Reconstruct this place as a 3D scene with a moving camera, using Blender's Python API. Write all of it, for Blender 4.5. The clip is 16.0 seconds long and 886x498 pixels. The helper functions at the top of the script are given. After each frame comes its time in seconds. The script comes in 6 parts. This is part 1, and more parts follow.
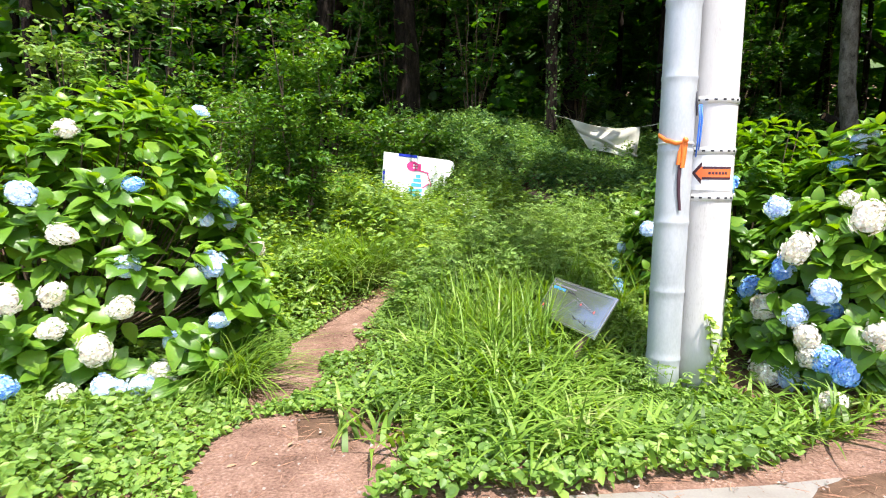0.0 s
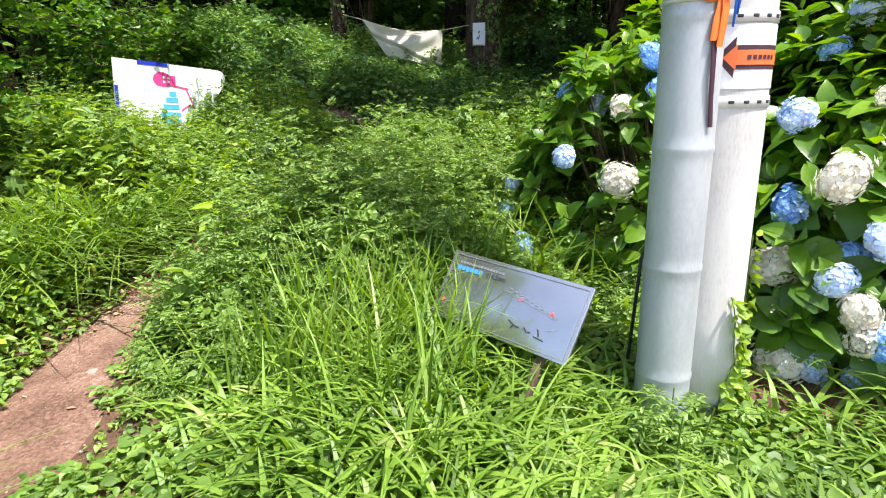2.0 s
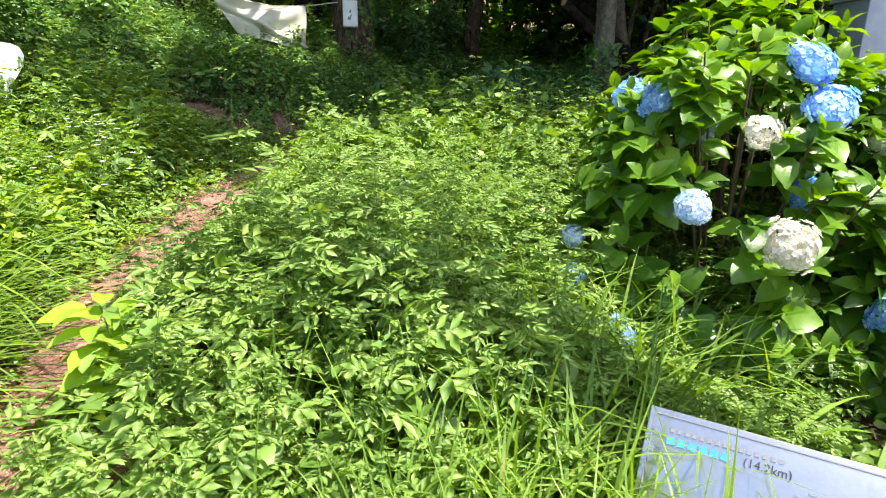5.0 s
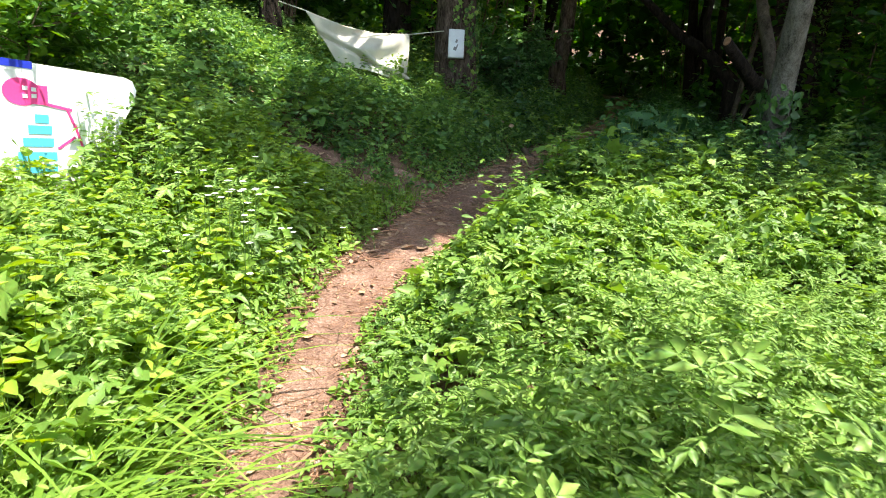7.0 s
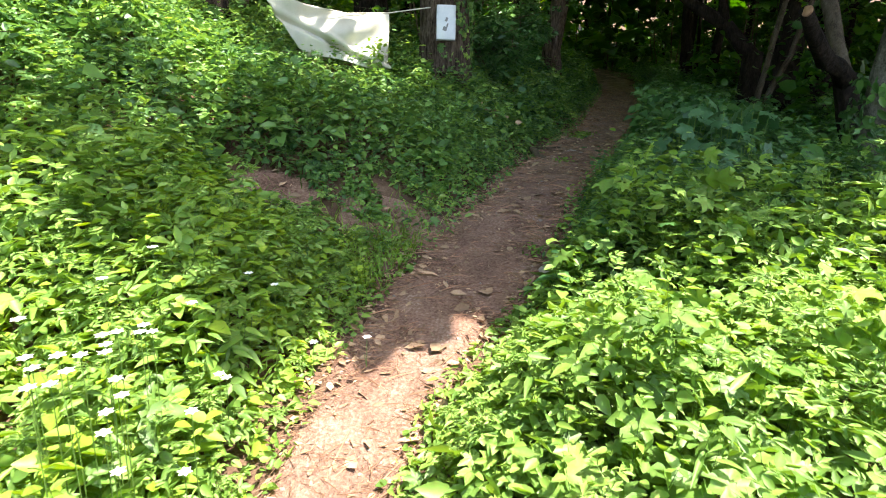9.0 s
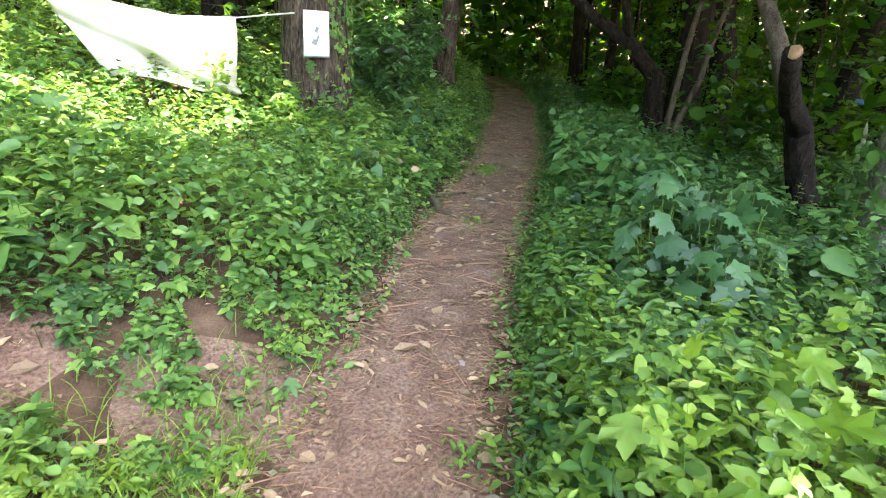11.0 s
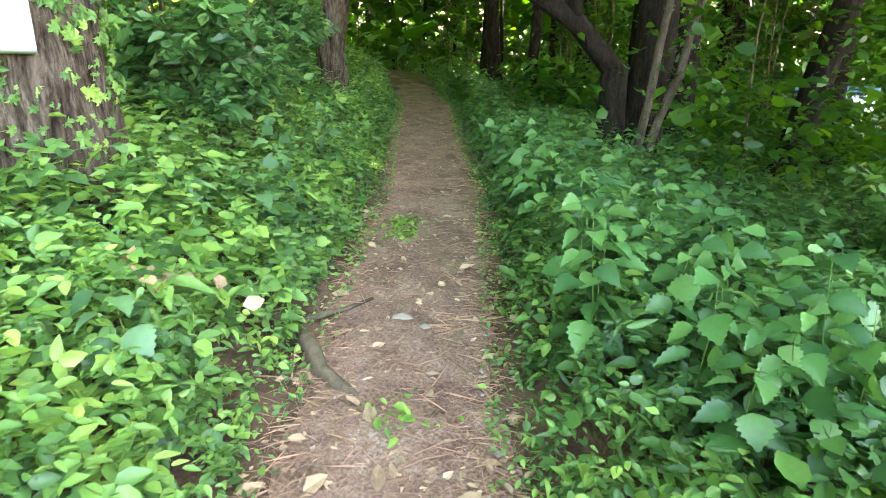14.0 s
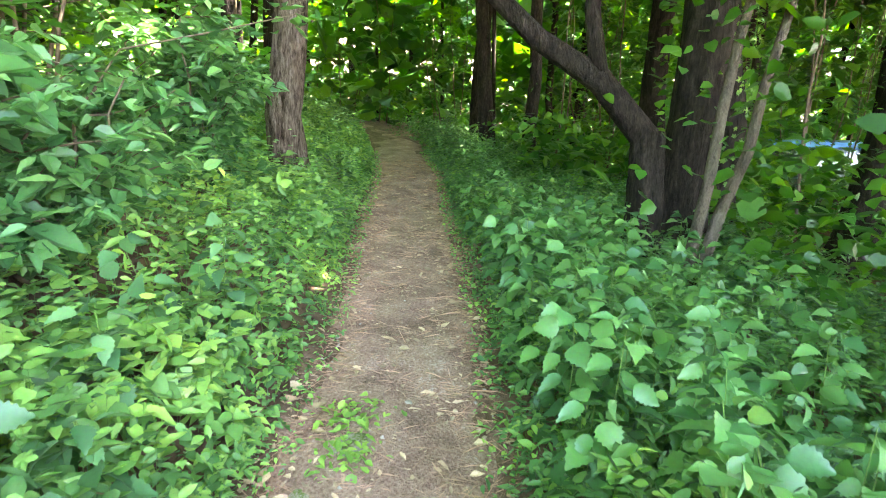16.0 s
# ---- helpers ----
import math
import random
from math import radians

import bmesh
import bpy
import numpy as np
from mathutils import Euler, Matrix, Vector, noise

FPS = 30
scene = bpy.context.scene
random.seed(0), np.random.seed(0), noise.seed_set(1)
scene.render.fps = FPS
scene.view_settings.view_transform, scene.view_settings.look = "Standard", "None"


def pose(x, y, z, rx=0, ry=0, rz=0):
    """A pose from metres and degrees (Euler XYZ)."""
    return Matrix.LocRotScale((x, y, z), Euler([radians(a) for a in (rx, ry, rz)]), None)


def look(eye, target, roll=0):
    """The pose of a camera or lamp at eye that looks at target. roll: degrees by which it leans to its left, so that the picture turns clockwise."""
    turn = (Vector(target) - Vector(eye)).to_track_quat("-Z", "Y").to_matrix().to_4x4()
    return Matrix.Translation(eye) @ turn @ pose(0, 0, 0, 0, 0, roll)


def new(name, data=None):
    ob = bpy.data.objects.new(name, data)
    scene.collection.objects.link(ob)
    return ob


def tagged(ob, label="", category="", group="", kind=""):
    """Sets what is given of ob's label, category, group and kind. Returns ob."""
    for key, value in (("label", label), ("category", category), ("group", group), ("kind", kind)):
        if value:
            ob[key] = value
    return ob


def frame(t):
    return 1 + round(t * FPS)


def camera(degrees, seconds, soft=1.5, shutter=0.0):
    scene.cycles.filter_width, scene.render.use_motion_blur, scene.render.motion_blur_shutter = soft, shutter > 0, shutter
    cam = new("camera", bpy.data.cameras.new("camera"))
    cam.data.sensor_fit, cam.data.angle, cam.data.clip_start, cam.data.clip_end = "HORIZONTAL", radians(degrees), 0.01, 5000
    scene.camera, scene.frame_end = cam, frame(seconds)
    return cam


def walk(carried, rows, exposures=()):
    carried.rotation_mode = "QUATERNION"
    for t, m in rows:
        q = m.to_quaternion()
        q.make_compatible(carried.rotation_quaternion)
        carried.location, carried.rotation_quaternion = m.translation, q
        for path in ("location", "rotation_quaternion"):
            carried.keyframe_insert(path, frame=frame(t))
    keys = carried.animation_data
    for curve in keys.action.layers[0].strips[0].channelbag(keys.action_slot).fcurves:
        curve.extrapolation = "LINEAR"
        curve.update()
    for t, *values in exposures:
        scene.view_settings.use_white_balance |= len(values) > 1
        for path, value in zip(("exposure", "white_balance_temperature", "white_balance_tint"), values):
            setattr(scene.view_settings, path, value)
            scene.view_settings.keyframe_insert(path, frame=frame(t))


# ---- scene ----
cam = camera(75.0, 16.0, soft=1.05, shutter=0.12)
PATH = [
    (0, (0.584, -0.532, 1.444), (0.41, 1.444, 1.19), 0.6),
    (0.5, (0.449, 0.044, 1.417), (0.477, 2.024, 1.135), 0.0),
    (1, (0.346, 0.587, 1.396), (0.597, 2.54, 1.043), 0.1),
    (1.5, (0.311, 1.119, 1.384), (0.75, 3.018, 0.938), -1.0),
    (2, (0.241, 1.566, 1.369), (0.804, 3.413, 0.848), -1.1),
    (2.5, (0.222, 1.899, 1.357), (0.954, 3.676, 0.801), -0.7),
    (3, (0.31, 2.225, 1.367), (1.148, 3.941, 0.775), -1.2),
    (3.2, (0.312, 2.327, 1.378), (1.177, 4.029, 0.783), -1.8),
    (5.3, (-0.233, 3.507, 1.533), (0.873, 5.073, 0.963), 1.0),
    (5.5, (-0.269, 3.637, 1.579), (0.819, 5.219, 1.018), 0.9),
    (6, (-0.386, 4.054, 1.607), (0.627, 5.697, 1.082), 1.0),
    (6.5, (-0.457, 4.361, 1.669), (0.544, 6.013, 1.15), 2.0),
    (7, (-0.457, 4.769, 1.678), (0.549, 6.42, 1.167), 2.7),
    (7.5, (-0.376, 5.125, 1.746), (0.63, 6.774, 1.228), 2.4),
    (8, (-0.244, 5.581, 1.746), (0.767, 7.223, 1.214), 1.0),
    (8.2, (-0.183, 5.721, 1.763), (0.831, 7.357, 1.218), 0.8),
    (10.3, (0.912, 7.158, 2.108), (2.159, 8.598, 1.499), 2.6),
    (10.5, (1.019, 7.315, 2.153), (2.313, 8.718, 1.554), 2.9),
    (11, (1.26, 7.69, 2.175), (2.611, 9.043, 1.589), 2.7),
    (11.5, (1.545, 8.125, 2.209), (2.949, 9.427, 1.632), 3.1),
    (12, (1.913, 8.492, 2.214), (3.379, 9.727, 1.645), 3.0),
    (12.5, (2.25, 8.828, 2.219), (3.743, 10.034, 1.656), 2.1),
    (13, (2.596, 9.161, 2.266), (4.105, 10.347, 1.706), 2.0),
    (13.5, (3.075, 9.464, 2.213), (4.612, 10.609, 1.641), 1.8),
    (14, (3.512, 9.774, 2.229), (5.056, 10.895, 1.629), 1.2),
    (14.5, (3.958, 10.141, 2.308), (5.512, 11.243, 1.701), 1.7),
    (15, (4.423, 10.422, 2.329), (5.993, 11.515, 1.745), 1.7),
    (15.5, (4.839, 10.68, 2.374), (6.422, 11.78, 1.842), 1.2),
    (16, (5.267, 10.994, 2.451), (6.865, 12.108, 1.997), 1.4),
]


# exposure in stops along the walk
EXPOSURES = [(0.0, 1.28, 6500, 15), (3.2, 1.15, 6600, 16), (5.3, 1.6, 6800, 13), (8.2, 1.75, 6600, 9), (10.3, 3.35, 7000, 18), (11.5, 3.9, 7000, 17), (12.5, 4.35, 7100, 16), (14.5, 4.98, 6900, 15), (16.0, 5.5, 6700, 15)]
walk(cam, [(t, look(eye, target, roll)) for t, eye, target, roll in PATH], EXPOSURES)

# ---- world and sun ----
SUN_DIR = Vector((0.22, -0.34, 1.0)).normalized()
world = bpy.data.worlds.new("sky_world")
scene.world = world
world.use_nodes = True
wn = world.node_tree.nodes
sky = wn.new("ShaderNodeTexSky")
sky.sky_type = "NISHITA"
sky.sun_disc = False
sky.sun_elevation = math.asin(SUN_DIR.z)
sky.sun_rotation = math.atan2(SUN_DIR.x, SUN_DIR.y)
sky.air_density, sky.dust_density = 1.2, 2.0
world.node_tree.links.new(sky.outputs[0], wn["Background"].inputs[0])
wn["Background"].inputs[1].default_value = 0.15
sun_data = bpy.data.lights.new("sun", "SUN")
sun_data.energy, sun_data.angle, sun_data.color = 4.2, radians(0.53), (1.0, 0.96, 0.88)
sun_lamp = new("sun", sun_data)
sun_lamp.matrix_world = look(SUN_DIR * 60, (0, 0, 0))

# ---- materials ----


def material(name, rough=0.6, metal=0.0):
    m = bpy.data.materials.new(name)
    m.use_nodes = True
    b = m.node_tree.nodes["Principled BSDF"]
    b.inputs["Roughness"].default_value, b.inputs["Metallic"].default_value = rough, metal
    if rough >= 0.88:
        b.inputs["Specular IOR Level"].default_value = 0.12
    return m, m.node_tree.nodes, m.node_tree.links, b


def ramp_node(nodes, stops):
    r = nodes.new("ShaderNodeValToRGB")
    while len(r.color_ramp.elements) < len(stops):
        r.color_ramp.elements.new(0.5)
    for e, (p, c) in zip(r.color_ramp.elements, stops):
        e.position, e.color = p, (*c, 1)
    return r


def noise_node(nodes, links, scale, detail=6.0, coord="Object", stretch=(1, 1, 1), rough=0.6):
    tc, mp, n = nodes.new("ShaderNodeTexCoord"), nodes.new("ShaderNodeMapping"), nodes.new("ShaderNodeTexNoise")
    mp.inputs["Scale"].default_value = stretch
    links.new(tc.outputs[coord], mp.inputs[0])
    links.new(mp.outputs[0], n.inputs["Vector"])
    n.inputs["Scale"].default_value, n.inputs["Detail"].default_value, n.inputs["Roughness"].default_value = scale, detail, rough
    return n


def bump_into(nodes, links, source, b, strength, distance):
    bp = nodes.new("ShaderNodeBump")
    bp.inputs["Strength"].default_value, bp.inputs["Distance"].default_value = strength, distance
    links.new(source, bp.inputs["Height"])
    links.new(bp.outputs[0], b.inputs["Normal"])
    return bp


def foliage(name, stops, rough=0.50, through_light=0.32, patch=1.3):
    """Leaves: colour varies from leaf to leaf and in patches; light passes through."""
    m, nodes, links, b = material(name, rough)
    geo = nodes.new("ShaderNodeNewGeometry")
    n = noise_node(nodes, links, patch, 3.0)
    mix = nodes.new("ShaderNodeMath")
    mix.operation = "MULTIPLY_ADD"
    links.new(geo.outputs["Random Per Island"], mix.inputs[0])
    mix.inputs[1].default_value = 0.8
    sub = nodes.new("ShaderNodeMath")
    sub.operation = "MULTIPLY_ADD"
    links.new(n.outputs[0], sub.inputs[0])
    sub.inputs[1].default_value, sub.inputs[2].default_value = 1.1, -0.45
    links.new(sub.outputs[0], mix.inputs[2])
    r = ramp_node(nodes, stops)
    links.new(mix.outputs[0], r.inputs[0])
    vein = noise_node(nodes, links, 60, 2.0)
    tint = nodes.new("ShaderNodeMixRGB")
    tint.blend_type = "MULTIPLY"
    tint.inputs[0].default_value = 0.35
    links.new(r.outputs[0], tint.inputs[1])
    links.new(vein.outputs[1], tint.inputs[2])
    hsv = nodes.new("ShaderNodeHueSaturation")
    hsv.inputs["Value"].default_value = 1.25
    links.new(tint.outputs[0], hsv.inputs["Color"])
    links.new(hsv.outputs[0], b.inputs["Base Color"])
    bump_into(nodes, links, vein.outputs[0], b, 0.25, 0.004)
    tr = nodes.new("ShaderNodeBsdfTranslucent")
    bright = nodes.new("ShaderNodeHueSaturation")
    bright.inputs["Hue"].default_value, bright.inputs["Saturation"].default_value, bright.inputs["Value"].default_value = 0.485, 1.15, 1.6
    links.new(hsv.outputs[0], bright.inputs["Color"])
    links.new(bright.outputs[0], tr.inputs[0])
    sh = nodes.new("ShaderNodeMixShader")
    sh.inputs[0].default_value = through_light
    links.new(b.outputs[0], sh.inputs[1])
    links.new(tr.outputs[0], sh.inputs[2])
    links.new(sh.outputs[0], nodes["Material Output"].inputs[0])
    return m


def mottled(name, stops, scale=8.0, rough=0.8, bump=0.4, dist=0.01, stretch=(1, 1, 1), metal=0.0, fine=90.0, random_tint=0.0, grit=0.45):
    m, nodes, links, b = material(name, rough, metal)
    n1, n2 = noise_node(nodes, links, scale, 8, stretch=stretch), noise_node(nodes, links, fine, 4, stretch=stretch)
    mx = nodes.new("ShaderNodeMath")
    mx.operation = "MULTIPLY_ADD"
    links.new(n2.outputs[0], mx.inputs[0])
    mx.inputs[1].default_value = grit
    links.new(n1.outputs[0], mx.inputs[2])
    off = nodes.new("ShaderNodeMath")
    off.operation = "SUBTRACT"
    links.new(mx.outputs[0], off.inputs[0])
    off.inputs[1].default_value = 0.5 * grit
    r = ramp_node(nodes, stops)
    links.new(off.outputs[0], r.inputs[0])
    col = r.outputs[0]
    if random_tint:
        oi, hs = nodes.new("ShaderNodeNewGeometry"), nodes.new("ShaderNodeHueSaturation")
        mm = nodes.new("ShaderNodeMapRange")
        mm.inputs["To Min"].default_value, mm.inputs["To Max"].default_value = 1 - random_tint, 1 + random_tint
        links.new(oi.outputs["Random Per Island"], mm.inputs[0])
        links.new(mm.outputs[0], hs.inputs["Value"])
        links.new(col, hs.inputs["Color"])
        col = hs.outputs[0]
    links.new(col, b.inputs["Base Color"])
    bump_into(nodes, links, mx.outputs[0], b, bump, dist)
    return m


def plain(name, rgb, rough=0.5, metal=0.0, wear=0.12):
    c0 = tuple(max(0.0, v * (1 - wear)) for v in rgb)
    c1 = tuple(min(1.0, v * (1 + wear)) for v in rgb)
    return mottled(name, [(0.3, c0), (0.7, c1)], 6.0, rough, 0.08, 0.002, metal=metal)


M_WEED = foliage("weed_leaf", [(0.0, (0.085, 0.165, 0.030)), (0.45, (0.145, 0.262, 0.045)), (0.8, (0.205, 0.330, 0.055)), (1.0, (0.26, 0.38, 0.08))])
M_LIME = foliage("lime_weed_leaf", [(0.0, (0.125, 0.22, 0.022)), (0.5, (0.220, 0.35, 0.034)), (1.0, (0.32, 0.44, 0.055))])
# bank leaves lightened, slope leaves darkened: uneven light put into their greens
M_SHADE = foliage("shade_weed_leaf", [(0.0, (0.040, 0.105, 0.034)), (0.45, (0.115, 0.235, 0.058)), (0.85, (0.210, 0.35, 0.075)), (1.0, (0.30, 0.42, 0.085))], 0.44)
M_SLOPE_DIM = foliage("dimmed_slope_leaf", [(0.0, (0.026, 0.072, 0.019)), (0.5, (0.066, 0.155, 0.038)), (0.85, (0.115, 0.235, 0.052)), (1.0, (0.21, 0.33, 0.07))], 0.44, 0.26)
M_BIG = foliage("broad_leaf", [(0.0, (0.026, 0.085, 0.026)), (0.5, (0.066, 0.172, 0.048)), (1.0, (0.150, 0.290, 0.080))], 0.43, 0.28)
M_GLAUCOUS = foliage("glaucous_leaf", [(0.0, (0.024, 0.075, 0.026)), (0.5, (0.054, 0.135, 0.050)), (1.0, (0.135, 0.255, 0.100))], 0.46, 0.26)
M_MUGWORT = foliage("mugwort_leaf", [(0.0, (0.115, 0.215, 0.040)), (0.5, (0.190, 0.320, 0.060)), (1.0, (0.29, 0.42, 0.105))])
M_GRASS = foliage("grass_blade", [(0.0, (0.055, 0.115, 0.014)), (0.5, (0.150, 0.270, 0.034)), (0.88, (0.235, 0.370, 0.055)), (1.0, (0.34, 0.40, 0.14))], 0.50, 0.36)
M_YELLOW = foliage("yellow_leaf", [(0.0, (0.19, 0.36, 0.03)), (1.0, (0.33, 0.50, 0.05))], 0.45, 0.35)
M_HYD = foliage("hydrangea_leaf", [(0.0, (0.042, 0.115, 0.012)), (0.5, (0.105, 0.235, 0.022)), (0.9, (0.19, 0.34, 0.03)), (1.0, (0.27, 0.40, 0.045))], 0.36, 0.38)
M_CANOPY = foliage("tree_leaf", [(0.0, (0.018, 0.07, 0.010)), (0.5, (0.045, 0.14, 0.018)), (1.0, (0.12, 0.25, 0.025))], 0.42, 0.45, 0.5)
M_SHRUB = foliage("shrub_leaf", [(0.0, (0.035, 0.10, 0.012)), (0.5, (0.08, 0.20, 0.02)), (1.0, (0.17, 0.30, 0.03))], 0.42, 0.35)
M_SOIL = mottled("humus_soil", [(0.2, (0.050, 0.028, 0.018)), (0.55, (0.145, 0.088, 0.057)), (0.9, (0.28, 0.185, 0.125))], 5.0, 0.95, 0.9, 0.03)
M_PATH = mottled("trodden_soil", [(0.12, (0.075, 0.045, 0.033)), (0.40, (0.196, 0.115, 0.083)), (0.62, (0.305, 0.188, 0.140)), (0.9, (0.46, 0.365, 0.30))], 3.4, 0.95, 1.0, 0.025, fine=60.0, grit=1.0)
M_ROAD = mottled("worn_concrete", [(0.2, (0.30, 0.27, 0.24)), (0.6, (0.42, 0.39, 0.36)), (0.9, (0.52, 0.49, 0.45))], 2.5, 0.9, 0.4, 0.008)
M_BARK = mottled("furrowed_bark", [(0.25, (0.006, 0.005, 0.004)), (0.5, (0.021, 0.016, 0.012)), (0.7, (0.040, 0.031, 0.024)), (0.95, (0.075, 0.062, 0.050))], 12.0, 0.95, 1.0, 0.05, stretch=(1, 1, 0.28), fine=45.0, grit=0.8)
M_REDBARK = mottled("larch_bark", [(0.28, (0.018, 0.011, 0.008)), (0.48, (0.085, 0.060, 0.046)), (0.66, (0.16, 0.122, 0.097)), (0.95, (0.26, 0.21, 0.175))], 15.0, 0.95, 1.0, 0.06, stretch=(1, 1, 0.24), fine=50.0, grit=0.8)
M_PALEBARK = mottled("pale_bark", [(0.25, (0.022, 0.017, 0.011)), (0.5, (0.085, 0.066, 0.046)), (0.75, (0.14, 0.115, 0.085)), (0.95, (0.20, 0.175, 0.13))], 10.0, 0.92, 0.9, 0.03, stretch=(1, 1, 0.4), grit=0.7)
M_ASHBARK = mottled("pale_mottled_bark", [(0.30, (0.030, 0.026, 0.018)), (0.45, (0.10, 0.090, 0.068)), (0.62, (0.17, 0.155, 0.125)), (0.9, (0.27, 0.255, 0.215))], 9.0, 0.9, 0.8, 0.02, stretch=(1, 1, 0.6), grit=0.6)
M_TWIG = mottled("twig", [(0.2, (0.06, 0.045, 0.03)), (0.9, (0.20, 0.15, 0.10))], 20.0, 0.9, 0.4, 0.01)
M_STEM = foliage("green_stem", [(0.0, (0.06, 0.13, 0.02)), (1.0, (0.16, 0.26, 0.05))], 0.5, 0.1)
M_CONCRETE = mottled("pale_painted_concrete", [(0.12, (0.30, 0.28, 0.26)), (0.40, (0.54, 0.525, 0.505)), (0.9, (0.68, 0.67, 0.655))], 3.0, 0.75, 0.25, 0.006, stretch=(1.6, 1.6, 0.35))
M_GALV = mottled("weathered_galvanised_pipe", [(0.2, (0.34, 0.37, 0.39)), (0.5, (0.46, 0.49, 0.51)), (0.9, (0.58, 0.60, 0.62))], 4.0, 0.5, 0.1, 0.004, stretch=(1, 1, 0.4), metal=0.25)
M_BAND = plain("steel_band", (0.66, 0.66, 0.64), 0.45, 0.4)
M_DARK = plain("dark_recess", (0.03, 0.03, 0.035), 0.7)
M_ORANGE = plain("orange_ribbon", (0.85, 0.20, 0.03), 0.45)
M_ARROW = plain("orange_arrow", (0.75, 0.16, 0.04), 0.5)
M_PURPLE = plain("dark_maroon", (0.055, 0.018, 0.03), 0.6)
M_BLUE = plain("blue_cord", (0.02, 0.14, 0.62), 0.45)
M_TAPE = plain("blue_tape", (0.02, 0.04, 0.45), 0.4)
M_PINK = plain("pink_print", (0.75, 0.06, 0.26), 0.5)
M_CYAN = plain("cyan_print", (0.08, 0.45, 0.70), 0.5)
M_WHITEBOARD = mottled("white_panel", [(0.2, (0.74, 0.75, 0.77)), (0.7, (0.85, 0.86, 0.88))], 3.0, 0.35, 0.03, 0.002)
M_PANEL = mottled("weathered_panel", [(0.2, (0.38, 0.39, 0.41)), (0.5, (0.48, 0.49, 0.51)), (0.9, (0.56, 0.57, 0.59))], 3.5, 0.16, 0.04, 0.002, metal=0.85)
M_INK = plain("black_print", (0.03, 0.03, 0.035), 0.6)
M_GREYINK = plain("grey_print", (0.20, 0.20, 0.22), 0.6)
M_BLUEINK = plain("blue_print", (0.04, 0.28, 0.72), 0.6)
M_REDINK = plain("red_print", (0.65, 0.12, 0.10), 0.6)
M_CLOTH = mottled("stained_canvas", [(0.15, (0.38, 0.35, 0.26)), (0.5, (0.54, 0.52, 0.44)), (0.9, (0.63, 0.62, 0.56))], 1.8, 0.9, 0.25, 0.006)
M_ROPE = plain("pale_rope", (0.55, 0.52, 0.45), 0.8)
M_PAPER = mottled("weathered_notice", [(0.2, (0.55, 0.60, 0.68)), (0.6, (0.72, 0.76, 0.82)), (0.9, (0.80, 0.83, 0.87))], 6.0, 0.5, 0.1, 0.003)
M_STONE = mottled("field_stone", [(0.2, (0.20, 0.16, 0.13)), (0.6, (0.36, 0.30, 0.26)), (0.9, (0.50, 0.44, 0.39))], 9.0, 0.9, 0.6, 0.015, random_tint=0.25)
M_MOSS = mottled("mossy_stone", [(0.30, (0.07, 0.10, 0.02)), (0.42, (0.13, 0.14, 0.045)), (0.52, (0.26, 0.21, 0.17)), (0.8, (0.38, 0.31, 0.26))], 11.0, 0.95, 0.9, 0.02)
M_LITTER = mottled("dry_leaf", [(0.2, (0.20, 0.11, 0.06)), (0.55, (0.38, 0.25, 0.15)), (0.9, (0.55, 0.42, 0.29))], 7.0, 0.8, 0.3, 0.006, random_tint=0.45)
M_NEEDLE = mottled("dry_needle", [(0.2, (0.23, 0.115, 0.066)), (0.9, (0.47, 0.265, 0.165))], 4.0, 0.85, 0.1, 0.002, random_tint=0.4)
M_SAWN = mottled("sawn_wood", [(0.2, (0.16, 0.075, 0.035)), (0.8, (0.34, 0.19, 0.10))], 14.0, 0.85, 0.5, 0.008)


def petal_material(name, stops):
    return foliage(name, stops, 0.6, 0.25, 3.0)


M_PETALBLUE = petal_material("blue_petal", [(0.0, (0.15, 0.34, 0.75)), (0.5, (0.28, 0.50, 0.86)), (1.0, (0.66, 0.79, 0.93))])
M_PETALPALE = petal_material("pale_blue_petal", [(0.0, (0.38, 0.52, 0.80)), (0.5, (0.60, 0.70, 0.86)), (1.0, (0.82, 0.85, 0.90))])
M_PETALWHITE = petal_material("faded_cream_petal", [(0.0, (0.50, 0.45, 0.33)), (0.4, (0.72, 0.70, 0.62)), (1.0, (0.84, 0.83, 0.79))])

# ---- shape helpers ----
rng = np.random.default_rng(7)


def mesh_arrays(name, verts, faces, mats, smooth=True, mat_index=None):
    """A mesh from an (n,3) array and an (m,3) or (m,4) array."""
    verts, faces = np.asarray(verts, np.float32), np.asarray(faces, np.int32)
    me = bpy.data.meshes.new(name)
    k = faces.shape[1]
    me.vertices.add(len(verts))
    me.vertices.foreach_set("co", verts.ravel())
    me.loops.add(faces.size)
    me.loops.foreach_set("vertex_index", faces.ravel())
    me.polygons.add(len(faces))
    me.polygons.foreach_set("loop_start", np.arange(0, faces.size, k, dtype=np.int32))
    if mat_index is not None:
        me.polygons.foreach_set("material_index", np.asarray(mat_index, np.int32))
    me.polygons.foreach_set("use_smooth", np.full(len(faces), smooth))
    for m in mats if isinstance(mats, (list, tuple)) else [mats]:
        me.materials.append(m)
    me.update(calc_edges=True)
    return me


def put_part(name, me, parent=None, label=""):
    ob = new(name, me)
    if parent is not None:
        ob.parent = parent
    if label:
        ob["label"] = label
    return ob


def part(name, bm, mat, parent=None, label="", smooth=True):
    me = bpy.data.meshes.new(name)
    for f in bm.faces:
        f.smooth = smooth
    bm.to_mesh(me)
    bm.free()
    me.materials.append(mat)
    return put_part(name, me, parent, label)


